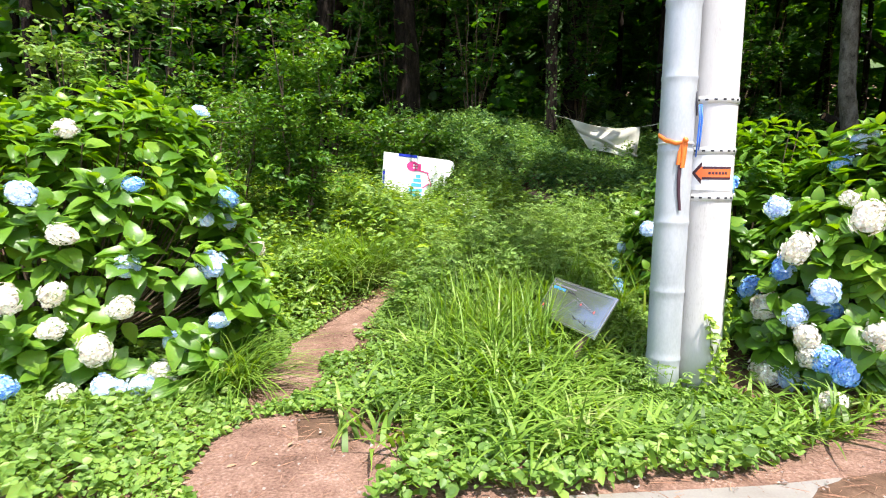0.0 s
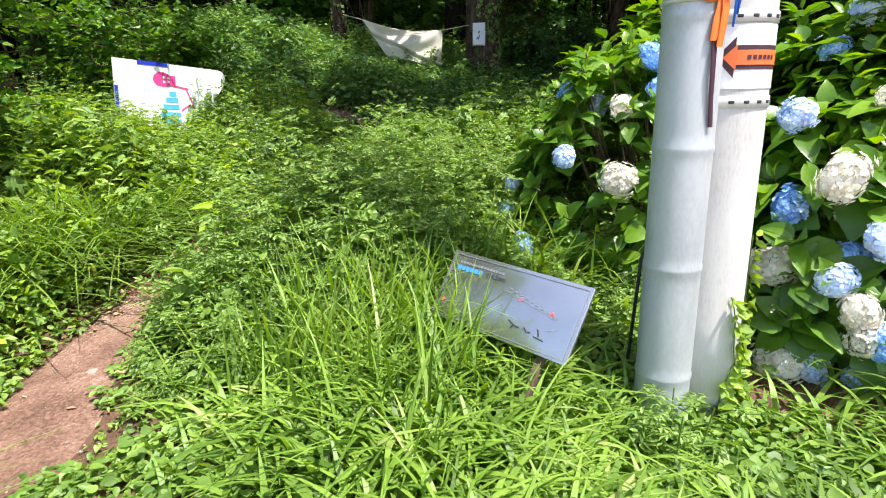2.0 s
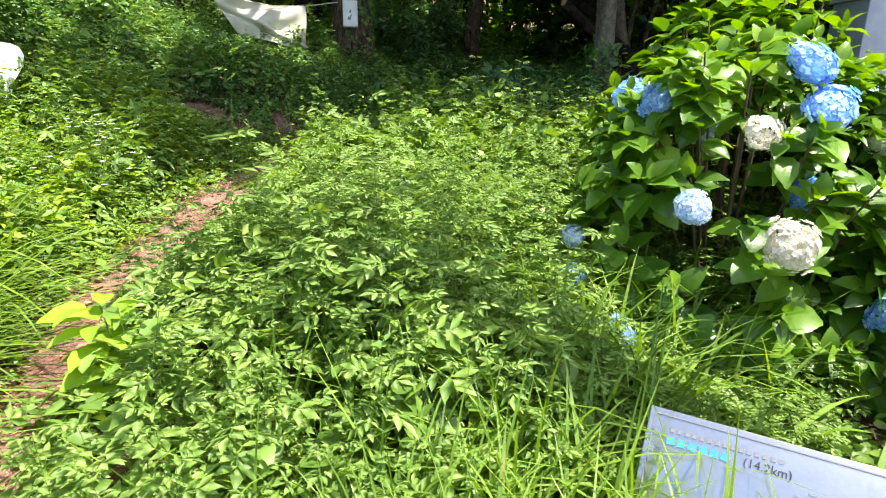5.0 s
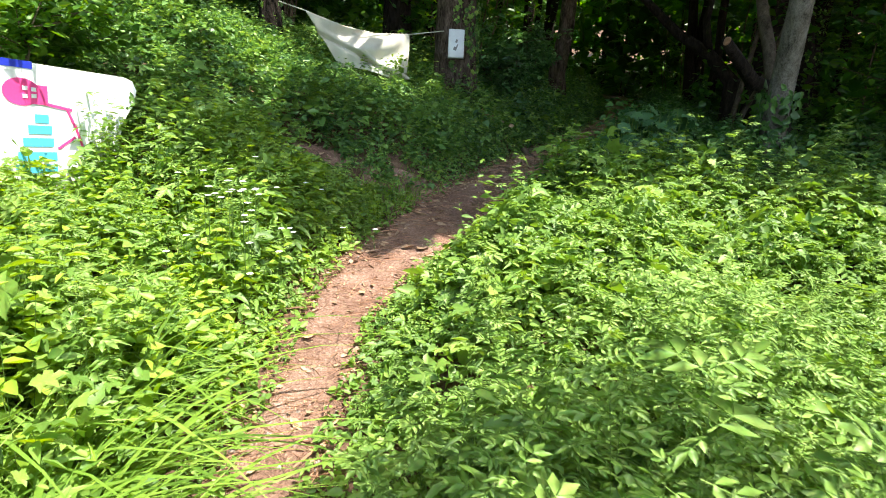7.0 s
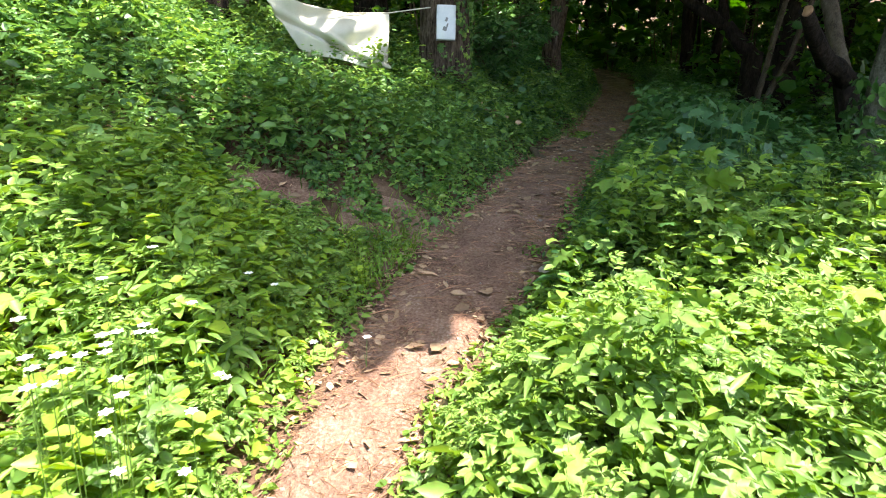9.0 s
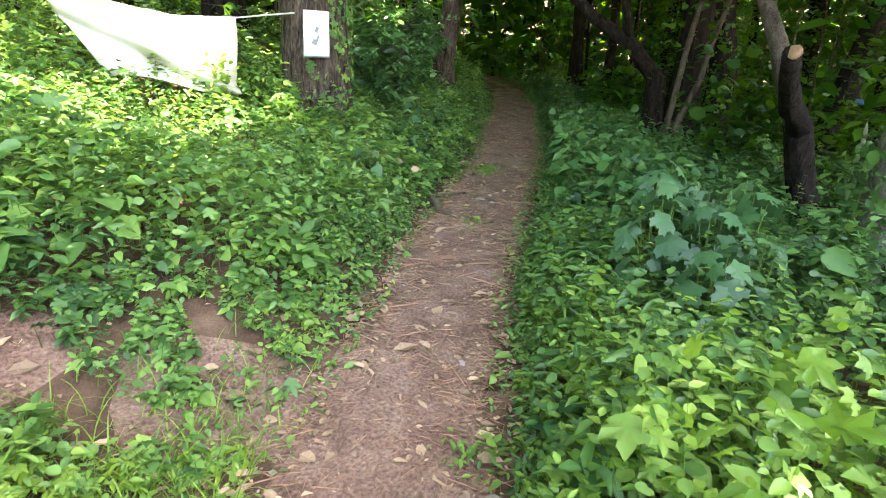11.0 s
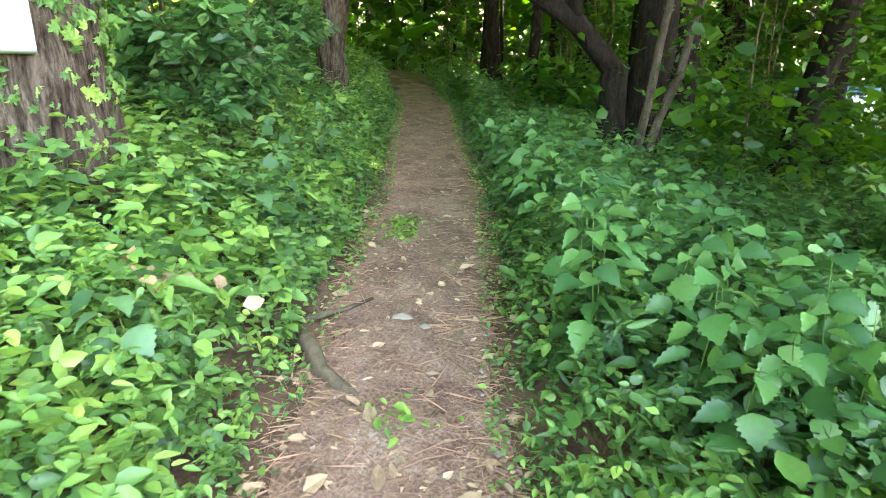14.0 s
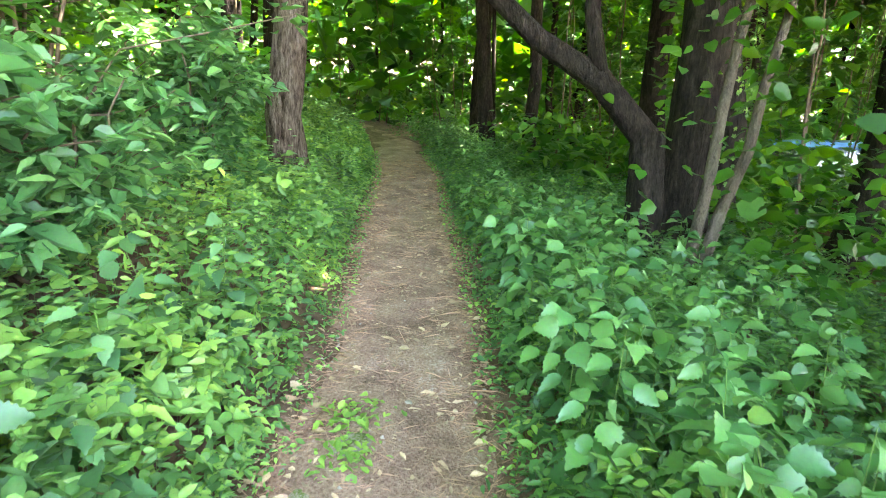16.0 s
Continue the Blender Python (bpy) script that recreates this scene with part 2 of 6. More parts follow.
def thing(name, label, category, group="", at=(0, 0, 0), turn=(0, 0, 0)):
    ob = new(name)
    ob.empty_display_size = 0.1
    ob.matrix_basis = pose(*at, *turn)
    return tagged(ob, label, category, group)


def unit(v):
    return v / np.maximum(np.linalg.norm(v, axis=-1, keepdims=True), 1e-9)


def folded_leaf(half, droop, fold, heart=0.0):
    """A pointed leaf folded along its midrib, with the tip bent down."""
    v = [(0, 0, 0), (0.5, 0, -fold * half), (1, 0, -droop)]
    for side in (1, -1):
        v += [(0.16 - heart, side * half * 0.78, 0.01 + 0.4 * fold * half), (0.48, side * half, 0.5 * fold * half), (0.78, side * half * 0.52, -0.45 * droop)]
    f = []
    for k, turn in ((3, 1), (6, -1)):
        for tri in ((0, 1, k), (1, k + 1, k), (1, 2, k + 2), (1, k + 2, k + 1)):
            f.append(tri if turn > 0 else tri[::-1])
    return np.array(v, float), np.array(f)


def three_leaflets(half=0.26):
    """Three folded leaflets on a short stalk."""
    tv, tf = folded_leaf(half, 0.14, 0.45)
    pieces = [(tv * 0.62 + np.array([0.38, 0, 0]), tf)]
    for turn in (1.15, -1.15):
        c, q = math.cos(turn), math.sin(turn)
        w = tv * 0.52
        pieces.append((np.stack([0.30 + c * w[:, 0] - q * w[:, 1], q * w[:, 0] + c * w[:, 1], w[:, 2] - 0.02], 1), tf))
    v = np.concatenate([p for p, _ in pieces])
    return v, np.concatenate([f + k * len(tv) for k, (_, f) in enumerate(pieces)])


FAR = (np.array([(0, 0, 0), (0.27, -0.27, 0.05), (0.66, -0.21, 0.02), (1, 0, -0.15), (0.66, 0.21, 0.02), (0.27, 0.27, 0.05)], float), np.array([(0, 1, 5), (1, 2, 4), (1, 4, 5), (2, 3, 4)]))
OVAL = folded_leaf(0.26, 0.16, 0.42)
ROUND = folded_leaf(0.40, 0.12, 0.30, 0.05)
LONG = folded_leaf(0.12, 0.24, 0.5)
BROAD = folded_leaf(0.38, 0.17, 0.30, 0.08)
TRIPLE = three_leaflets()


def smooth_leaf(half, droop, fold):
    """An oval leaf with a rounded outline, a sunk midrib and a bent tip."""
    v, f = [], []
    rows = (0.0, 0.14, 0.40, 0.72, 0.93, 1.0)
    for u in rows:
        w = half * math.sin(math.pi * min(u, 0.97) ** 0.72) ** 0.8 if u else 0.0
        arch = 0.09 * math.sin(2.4 * u) - droop * u * u
        v += [(u, 0, arch), (u, w, arch + fold * w), (u, -w, arch + fold * w)]
    for i in range(len(rows) - 1):
        a, b = 3 * i, 3 * i + 3
        f += [(a, b, b + 1), (a, b + 1, a + 1), (a, b + 2, b), (a, a + 2, b + 2)]
    return np.array(v, float), np.array(f)


PLUMP = smooth_leaf(0.34, 0.20, 0.28)


def lobed_leaf(lobes=5, depth=0.45):
    """A palmate leaf with pointed, bellied lobes, its base at the origin, its length along x."""
    pts = [(0.0, 0.0, 0.0)]
    for i in range(lobes):
        a = -2.05 + 4.1 * i / (lobes - 1)
        r = 0.66 * (1.0 - 0.30 * abs(a) / 2.05)
        for da, k, z in ((-0.30, 0.74, 0.02), (0.0, 1.0, -0.14), (0.30, 0.74, 0.02), (0.51, 1 - depth, -0.05)):
            if i == lobes - 1 and da > 0.4:
                continue
            pts.append((0.40 + r * k * math.cos(a + da), r * k * math.sin(a + da), z))
    v = [(0.36, 0, -0.01)] + pts
    n = len(pts)
    return np.array(v, float), np.array([(0, 1 + i, 1 + (i + 1) % n) for i in range(n)])


LOBED = lobed_leaf(5, 0.48)


def pinnate_leaf():
    """A leaf cut to the midrib into narrow pointed segments, each with a side tooth."""
    v, f = [], []

    def segment(x, y, turn, ln, w, z):
        c, q = math.cos(turn), math.sin(turn)
        n = len(v)
        for a, b, lift in ((0, 0, 0), (0.45, -w, 0.03), (1, 0, -0.10), (0.5, w, 0.03), (0.78, -1.9 * w, -0.02), (0.82, 1.9 * w, -0.02)):
            a, b = a * ln, b * ln
            v.append((x + c * a - q * b, y + q * a + c * b, z + lift * ln - 0.12 * (x + c * a) ** 2))
        f.extend([(n, n + 1, n + 3), (n + 1, n + 2, n + 3), (n + 1, n + 4, n), (n + 3, n, n + 5)])

    for x, ln in ((0.20, 0.36), (0.50, 0.42)):
        for side in (1, -1):
            segment(x, 0.0, side * 0.85, ln * 1.1, 0.23, 0.02)
    segment(0.56, 0.0, 0.0, 0.50, 0.22, 0.0)
    n = len(v)
    v += [(0, 0.014, 0), (0, -0.014, 0), (0.72, 0, -0.06)]
    f.append((n, n + 1, n + 2))
    return np.array(v, float), np.array(f)


DEEP = pinnate_leaf()


def serrated_leaf(teeth=9):
    """A broad toothed leaf, folded along the midrib and arched towards the tip."""
    n = teeth * 2
    v, f = [], []
    for i in range(n + 1):
        u = i / n
        w = 0.40 * math.sin(math.pi * u ** 0.70) * (1.0 if i % 2 else 0.80)
        arch = 0.10 * math.sin(2.2 * u) - 0.34 * u * u
        v += [(u * 1.04, 0, arch - 0.05 * math.sin(math.pi * u)), (u * 1.04 + 0.03 * (i % 2), w, arch + 0.22 * w), (u * 1.04 + 0.03 * (i % 2), -w, arch + 0.22 * w)]
    for i in range(n):
        a, b = 3 * i, 3 * i + 3
        f += [(a, b, b + 1), (a, b + 1, a + 1), (a, b + 2, b), (a, a + 2, b + 2)]
    return np.array(v, float), np.array(f)


TOOTHED = serrated_leaf(7)


def vine_leaf():
    """A round, five-lobed, coarsely toothed leaf."""
    pts = [(0.06, 0.0)]
    for i in range(25):
        q = -2.6 + 5.2 * i / 24
        r = 0.52 * (1 + 0.20 * math.cos(5 * q * 0.97)) * (1.09 if i % 2 else 0.90)
        pts.append((0.50 + r * math.cos(q), r * math.sin(q)))
    v = [(0.40, 0, 0.0)] + [(x, y, 0.06 - 0.75 * ((x - 0.4) ** 2 + y * y) ** 1.2 + 0.09 * math.cos(5 * math.atan2(y, x - 0.4)) * ((x - 0.4) ** 2 + y * y) ** 0.5) for x, y in pts]
    n = len(pts)
    return np.array(v, float), np.array([(0, 1 + i, 1 + (i + 1) % n) for i in range(n)])


VINE = vine_leaf()


def leaves(where, ahead, up, size, template):
    """Vertices and faces of one leaf at each place."""
    tv, tf = template
    ahead = unit(ahead)
    side = unit(np.cross(up, ahead))
    nrm = np.cross(ahead, side)
    n, k = len(where), len(tv)
    sc = size[:, None, None]
    wide = (1 + 0.25 * rng.standard_normal(n)).clip(0.6, 1.5)[:, None, None]
    v = where[:, None, :] + sc * (tv[None, :, 0:1] * ahead[:, None] + wide * tv[None, :, 1:2] * side[:, None] + tv[None, :, 2:3] * nrm[:, None])
    f = tf[None] + (np.arange(n) * k)[:, None, None]
    return v.reshape(-1, 3), f.reshape(-1, 3)


def random_frames(n, flat=0.6):
    """Directions along and across n leaves; flat: how far they lie level."""
    a = rng.uniform(0, 2 * np.pi, n)
    ahead = np.stack([np.cos(a), np.sin(a), rng.normal(-0.15, 0.35, n)], 1)
    up = rng.standard_normal((n, 3)) * (1 - flat) + np.array([0, 0, 1.0])
    return ahead, unit(up)


def blades(where, length, lean, bend, width, segments=4):
    """Grass blades that rise and bow over."""
    n = len(where)
    a = rng.uniform(0, 2 * np.pi, n)
    d = np.stack([np.cos(a), np.sin(a), np.zeros(n)], 1)
    s = np.stack([-np.sin(a), np.cos(a), np.zeros(n)], 1)
    rows = []
    for i in range(segments + 1):
        u = i / segments
        out = length * (lean * u + bend * u * u * 0.75)
        rise = length * (u * np.sqrt(np.maximum(0.05, 1 - lean ** 2)) - bend * 0.55 * u ** 2.6)
        mid = where + d * out[:, None] + np.array([0, 0, 1.0]) * rise[:, None]
        w = width * (1 - u ** 1.8) * (0.75 + 0.5 * u * (1 - u) * 2) + 0.0006
        rows += [mid - s * w[:, None], mid + s * w[:, None]]
    v = np.stack(rows, 1)
    k = 2 * (segments + 1)
    f = np.array([(2 * i, 2 * i + 1, 2 * i + 3, 2 * i + 2) for i in range(segments)])
    return v.reshape(-1, 3), (f[None] + (np.arange(n) * k)[:, None, None]).reshape(-1, 4)


def tube(points, radii, sides=8, rough=0.0, cap=True):
    """A tapered tube through points; rough: uneven skin, in parts of the radius."""
    pts, radii = np.asarray(points, float), np.asarray(radii, float)
    tang = unit(np.gradient(pts, axis=0))
    ref = np.array([1.0, 0.13, 0.0]) if abs(tang[0][2]) > 0.7 else np.array([0, 0, 1.0])
    rows = []
    for i, (p, t, r) in enumerate(zip(pts, tang, radii)):
        x = unit(np.cross(ref, t))
        y = np.cross(t, x)
        a = np.arange(sides) * 2 * np.pi / sides
        rr = r * (1 + rough * rng.standard_normal(sides))
        rows.append(p + rr[:, None] * (np.cos(a)[:, None] * x + np.sin(a)[:, None] * y))
    v = np.concatenate(rows + [pts[:1], pts[-1:]])
    n = len(pts)
    f = [(i * sides + j, i * sides + (j + 1) % sides, (i + 1) * sides + (j + 1) % sides, (i + 1) * sides + j) for i in range(n - 1) for j in range(sides)]
    if cap:
        b, t = n * sides, n * sides + 1
        for j in range(0, sides, 2):
            f.append((b, (j + 2) % sides, j + 1, j))
            f.append((t, (n - 1) * sides + j, (n - 1) * sides + j + 1, (n - 1) * sides + (j + 2) % sides))
    return v, np.array(f)


def joined(pieces):
    vs, fs, at = [], [], 0
    for v, f in pieces:
        vs.append(v)
        fs.append(f + at)
        at += len(v)
    return np.concatenate(vs), np.concatenate(fs)


def wander(a, b, steps, amount):
    """A wavering line from a to b."""
    u = np.linspace(0, 1, steps)[:, None]
    p = np.asarray(a, float) * (1 - u) + np.asarray(b, float) * u
    q = np.cumsum(rng.standard_normal((steps, 3)) * amount, 0)
    return p + (q - q[0]) - u * (q[-1] - q[0])


def box_bm(size, bevel=0.004, at=(0, 0, 0)):
    bm = bmesh.new()
    bmesh.ops.create_cube(bm, size=1)
    bmesh.ops.scale(bm, vec=size, verts=bm.verts)
    if bevel:
        bmesh.ops.bevel(bm, geom=bm.edges[:], offset=bevel, segments=2, affect="EDGES", profile=0.5)
    bmesh.ops.translate(bm, vec=at, verts=bm.verts)
    return bm


# ---- the lie of the land ----
WAY = np.array([(-0.5, 0.4), (-0.62, 2.0), (-0.85, 2.6), (-0.88, 3.6), (-0.84, 4.4), (-0.66, 5.2), (-0.38, 5.85), (-0.07, 6.55), (0.35, 7.22), (0.63, 7.68), (1.15, 8.28), (1.85, 8.75), (2.45, 9.15),
                (3.05, 9.6), (3.65, 10.08), (4.7, 10.88), (6.2, 11.92), (7.2, 12.62), (8.5, 13.55), (10.4, 15.1), (13.9, 17.85), (17.8, 21.5), (20.2, 25.5), (20.4, 31.0)])
HALF = np.array([0.26, 0.27, 0.34, 0.31, 0.31, 0.20, 0.15, 0.18, 0.20, 0.21, 0.30, 0.40, 0.46, 0.42, 0.42, 0.47, 0.50, 0.52, 0.52, 0.56, 0.6, 0.6, 0.6, 0.6])
RISE_S = np.array([-60, 2.2, 3.6, 6.0, 6.9, 9.6, 11.2, 12.9, 14.7, 20.0, 30, 60, 200])
RISE_H = np.array([0, 0, 0.06, 0.38, 0.45, 0.80, 0.88, 0.91, 0.95, 1.20, 1.9, 5.0, 34.0])


def way_distance(x, y):
    """Signed distance to the path's middle (left is positive), its half width there, and the place along it."""
    x, y = np.asarray(x, float), np.asarray(y, float)
    best = np.full(x.shape, 1e9)
    sign, half, along = np.ones(x.shape), np.zeros(x.shape), np.zeros(x.shape)
    run = 0.0
    for i in range(len(WAY) - 1):
        a, d = WAY[i], WAY[i + 1] - WAY[i]
        ln = np.hypot(*d)
        u = (((x - a[0]) * d[0] + (y - a[1]) * d[1]) / ln ** 2).clip(0, 1)
        ex, ey = x - a[0] - u * d[0], y - a[1] - u * d[1]
        dist = np.hypot(ex, ey)
        near = dist < best
        best = np.where(near, dist, best)
        sign = np.where(near, np.where(d[0] * ey - d[1] * ex > 0, 1.0, -1.0), sign)
        half = np.where(near, HALF[i] * (1 - u) + HALF[i + 1] * u, half)
        along = np.where(near, run + u * ln, along)
        run += ln
    return best * sign, half, along


def wave(x, y, k, seed):
    """Smooth unevenness between -1 and 1."""
    r = np.random.default_rng(seed)
    out = np.zeros(np.shape(x))
    for _ in range(6):
        a, p = r.uniform(0, 6.28), r.uniform(0, 6.28)
        q = k * r.uniform(0.6, 1.7)
        out = out + np.sin(q * (x * math.cos(a) + y * math.sin(a)) + p)
    return out / 3.2


def smooth01(u):
    u = np.clip(u, 0, 1)
    return u * u * (3 - 2 * u)


def land(x, y):
    x, y = np.asarray(x, float), np.asarray(y, float)
    s = 0.5 * x + 0.85 * y
    z = np.interp(s, RISE_S, RISE_H)
    d, half, along = way_distance(x, y)
    inside = smooth01((s - 8.2) / 2.5)
    edge = np.maximum(np.abs(d) - half, 0)
    left, right = smooth01((d - half) / 0.8), smooth01((-d - half) / 0.8)
    z = z + inside * left * (0.34 * np.minimum(edge, 4.5) + 0.10 * np.clip(edge - 4.5, 0, 12))
    z = z - inside * right * 0.13 * np.minimum(edge, 12)
    z = z + (1 - inside) * left * 0.10 * np.minimum(edge, 4) * smooth01((y - 5.0) / 2.5)
    off = smooth01(edge / 0.4) * smooth01((y - 2.4) / 1.0)
    z = z + off * (0.05 * wave(x, y, 1.6, 3) + 0.02) + 0.012 * wave(x, y, 7, 5) * smooth01((y - 2.2) / 0.5)
    z = z - 0.17 * np.exp(-(((x - 1.95) / 0.9) ** 2 + ((y - 3.2) / 0.7) ** 2))
    return z - 0.03 * np.clip(1 - edge / 0.25, 0, 1) * smooth01((y - 2.3) / 0.6)


def bare_soil(x, y):
    """Where soil shows between the weeds at the wood's mouth."""
    one = np.exp(-(((x - 1.35) / 0.46) ** 2 + ((y - 10.35) / 0.30) ** 2))
    two = np.exp(-(((x - 2.15) / 0.45) ** 2 + ((y - 9.85) / 0.45) ** 2))
    return np.maximum(one, 0.9 * two)


def cover(x, y):
    """How high the weeds stand over the land."""
    x, y = np.asarray(x, float), np.asarray(y, float)
    d, half, along = way_distance(x, y)
    edge = np.abs(d) - half
    s = 0.5 * x + 0.85 * y
    full = np.where(d > 0, 0.62, 0.72)
    full = np.where(s > 9.0, np.where(d > 0, 0.56, 0.64), full)
    full = full * (0.86 + 0.30 * wave(x, y, 1.9, 11) + 0.17 * wave(x, y, 5.0, 12) + 0.16 * wave(x, y, 12.0, 13))
    low = smooth01((y - 3.9) / 1.3)
    full = full * low + 0.10 * (1 - low)
    bare = np.exp(-(((x - 2.1) / 0.85) ** 2 + ((y - 10.2) / 0.42) ** 2))
    full = full * (1 - 0.86 * smooth01(bare * 1.7)) * (1 - 0.72 * np.exp(-(((x - 1.65) / 0.85) ** 2 + ((y - 9.55) / 0.6) ** 2)))
    full = full * (1 - 0.75 * np.exp(-(((x - 2.1) / 0.7) ** 2 + ((y - 4.75) / 0.6) ** 2))) * (1 - 0.55 * np.exp(-(((x - 3.0) / 1.3) ** 2 + ((y - 12.4) / 0.9) ** 2))) * (1 - 0.6 * np.exp(-(((x + 0.05) / 0.3) ** 2 + ((y - 5.5) / 0.35) ** 2)))
    return np.where(edge < 0, 0, full * smooth01((edge + 0.04) / np.where(s > 8, 0.55, np.where((d < 0) & (y > 6), 1.0, 0.5))) + 0.03)

# ---- ground, path and road ----


def grid_mesh(name, xs, ys, mat, lift=0.0):
    gx, gy = np.meshgrid(xs, ys)
    z = land(gx, gy) + lift
    nx = len(xs)
    v = np.stack([gx, gy, z], -1).reshape(-1, 3)
    i, j = np.meshgrid(np.arange(nx - 1), np.arange(len(ys) - 1))
    q = (j * nx + i).ravel()
    return mesh_arrays(name, v, np.stack([q, q + 1, q + nx + 1, q + nx], 1), mat)


near_x, near_y = np.arange(-6, 16, 0.15), np.arange(-4, 22, 0.15)
far_x = np.concatenate([np.geomspace(-700, -7, 30), near_x, np.geomspace(17, 700, 30)])
far_y = np.concatenate([np.geomspace(-700, -5, 26), near_y, np.geomspace(23, 700, 30)])
ground = tagged(new("ground", grid_mesh("ground", far_x, far_y, M_SOIL)), "dark humus soil with litter under weeds", "ground", kind="structure")


def path_mesh():
    """The trodden strip, its ragged edges sinking into the soil."""
    fine = []
    for i in range(len(WAY) - 1):
        n = max(2, int(np.hypot(*(WAY[i + 1] - WAY[i])) / 0.10))
        for k in range(n):
            u = k / n
            fine.append((*(WAY[i] * (1 - u) + WAY[i + 1] * u), HALF[i] * (1 - u) + HALF[i + 1] * u))
    c = np.array(fine)
    for _ in range(12):
        c[1:-1] = 0.25 * c[:-2] + 0.5 * c[1:-1] + 0.25 * c[2:]
    t = unit(np.gradient(c[:, :2], axis=0))
    s = np.stack([-t[:, 1], t[:, 0]], 1)
    across = np.linspace(-1, 1, 17)
    rows = []
    for a in across:
        ragged = 1.15 + 0.22 * wave(c[:, 0] * 3 + a * 2, c[:, 1] * 3, 2.0, 21)
        p = c[:, :2] + s * (a * c[:, 2] * ragged)[:, None]
        lift = 0.022 * (1 - abs(a) ** 4 * 2.4)
        z = land(p[:, 0], p[:, 1]) + lift + 0.006 * wave(p[:, 0], p[:, 1], 14, 8)
        rows.append(np.column_stack([p, z]))
    v = np.stack(rows, 1).reshape(-1, 3)
    k = len(across)
    i, j = np.meshgrid(np.arange(k - 1), np.arange(len(c) - 1))
    q = (j * k + i).ravel()
    return mesh_arrays("path", v, np.stack([q, q + 1, q + k + 1, q + k], 1), M_PATH)


tagged(new("path", path_mesh()), "narrow trodden reddish brown dirt footpath", "path", kind="structure")

road_bm = bmesh.new()
edge_x = np.linspace(-60, 60, 160)
top = [(x, 1.75 + 0.22 * x * (abs(x) < 4) + (0.88 if x >= 4 else -0.88 if x <= -4 else 0) + 0.05 * math.sin(5 * x) + 0.03 * math.sin(13 * x), 0.012) for x in edge_x]
low_row = [road_bm.verts.new((x, -5.0, 0.03)) for x in edge_x]
top_row = [road_bm.verts.new(p) for p in top]
lip_row = [road_bm.verts.new((p[0], p[1] + 0.02, -0.08)) for p in top]
for i in range(len(edge_x) - 1):
    road_bm.faces.new((low_row[i], low_row[i + 1], top_row[i + 1], top_row[i]))
    road_bm.faces.new((top_row[i], top_row[i + 1], lip_row[i + 1], lip_row[i]))
tagged(part("road", road_bm, M_ROAD), "worn grey concrete road with a broken edge", "road", kind="structure")



def verge_mesh():
    """Bare trodden soil between road and weeds."""
    xs, us = np.arange(-7, 8, 0.12), np.linspace(0, 1, 12)
    gx, gu = np.meshgrid(xs, us)
    edge_y = 1.70 + 0.25 * np.clip(gx, -4, 4)
    gy = edge_y - 0.12 + gu * (1.05 + 0.30 * wave(gx, gx * 0, 2.2, 81))
    z = land(gx, gy) + 0.016 * (1 - 2.4 * np.abs(2 * gu - 1) ** 4)
    nx = len(xs)
    i, j = np.meshgrid(np.arange(nx - 1), np.arange(len(us) - 1))
    q = (j * nx + i).ravel()
    return mesh_arrays("verge", np.stack([gx, gy, z], -1).reshape(-1, 3), np.stack([q, q + 1, q + nx + 1, q + nx], 1), M_PATH)


tagged(new("verge", verge_mesh()), "bare brown soil along the road edge", "ground", kind="structure")


def bare_patch_mesh():
    """Pale trodden soil that surfaces between the weeds at the wood's mouth."""
    gx, gy = np.meshgrid(np.arange(0.2, 3.2, 0.06), np.arange(9.0, 11.3, 0.06))
    rise = np.clip((bare_soil(gx, gy) - 0.42 + 0.10 * wave(gx, gy, 5.0, 83)) / 0.25, -1, 1)
    z = land(gx, gy) + 0.016 * rise
    nx = gx.shape[1]
    i, j = np.meshgrid(np.arange(nx - 1), np.arange(gx.shape[0] - 1))
    q = (j * nx + i).ravel()
    return mesh_arrays("bare_patch", np.stack([gx, gy, z], -1).reshape(-1, 3), np.stack([q, q + 1, q + nx + 1, q + nx], 1), M_PATH)


tagged(new("bare_patch", bare_patch_mesh()), "bare trodden brown soil beside the path", "ground", kind="structure")

# ---- weeds, in masses ----
RUN = np.concatenate([[0], np.cumsum(np.hypot(*np.diff(WAY, axis=0).T))])


def scatter(n, x0, x1, y0, y1, keep):
    x, y = rng.uniform(x0, x1, n), rng.uniform(y0, y1, n)
    k = keep(x, y) > rng.uniform(0, 1, n)
    return x[k], y[k]


def beside(n, from_y, to_y, near, reach, keep=None):
    """Places along both sides of the path, closer together near it."""
    lo, hi = np.interp([from_y, to_y], WAY[:, 1], RUN)
    a = rng.uniform(lo, hi, n)
    cx, cy = np.interp(a, RUN, WAY[:, 0]), np.interp(a, RUN, WAY[:, 1])
    tx, ty = np.interp(a + 0.1, RUN, WAY[:, 0]) - cx, np.interp(a + 0.1, RUN, WAY[:, 1]) - cy
    ln = np.hypot(tx, ty)
    off = (np.interp(a, RUN, HALF) + near + reach * rng.uniform(0, 1, n) ** 1.1) * rng.choice([-1, 1], n)
    x, y = cx - ty / ln * off, cy + tx / ln * off
    k = open_ground(x, y) if near >= 0 else np.ones(n, bool)
    if keep is not None:
        k &= keep(x, y) > rng.uniform(0, 1, n)
    return x[k], y[k]


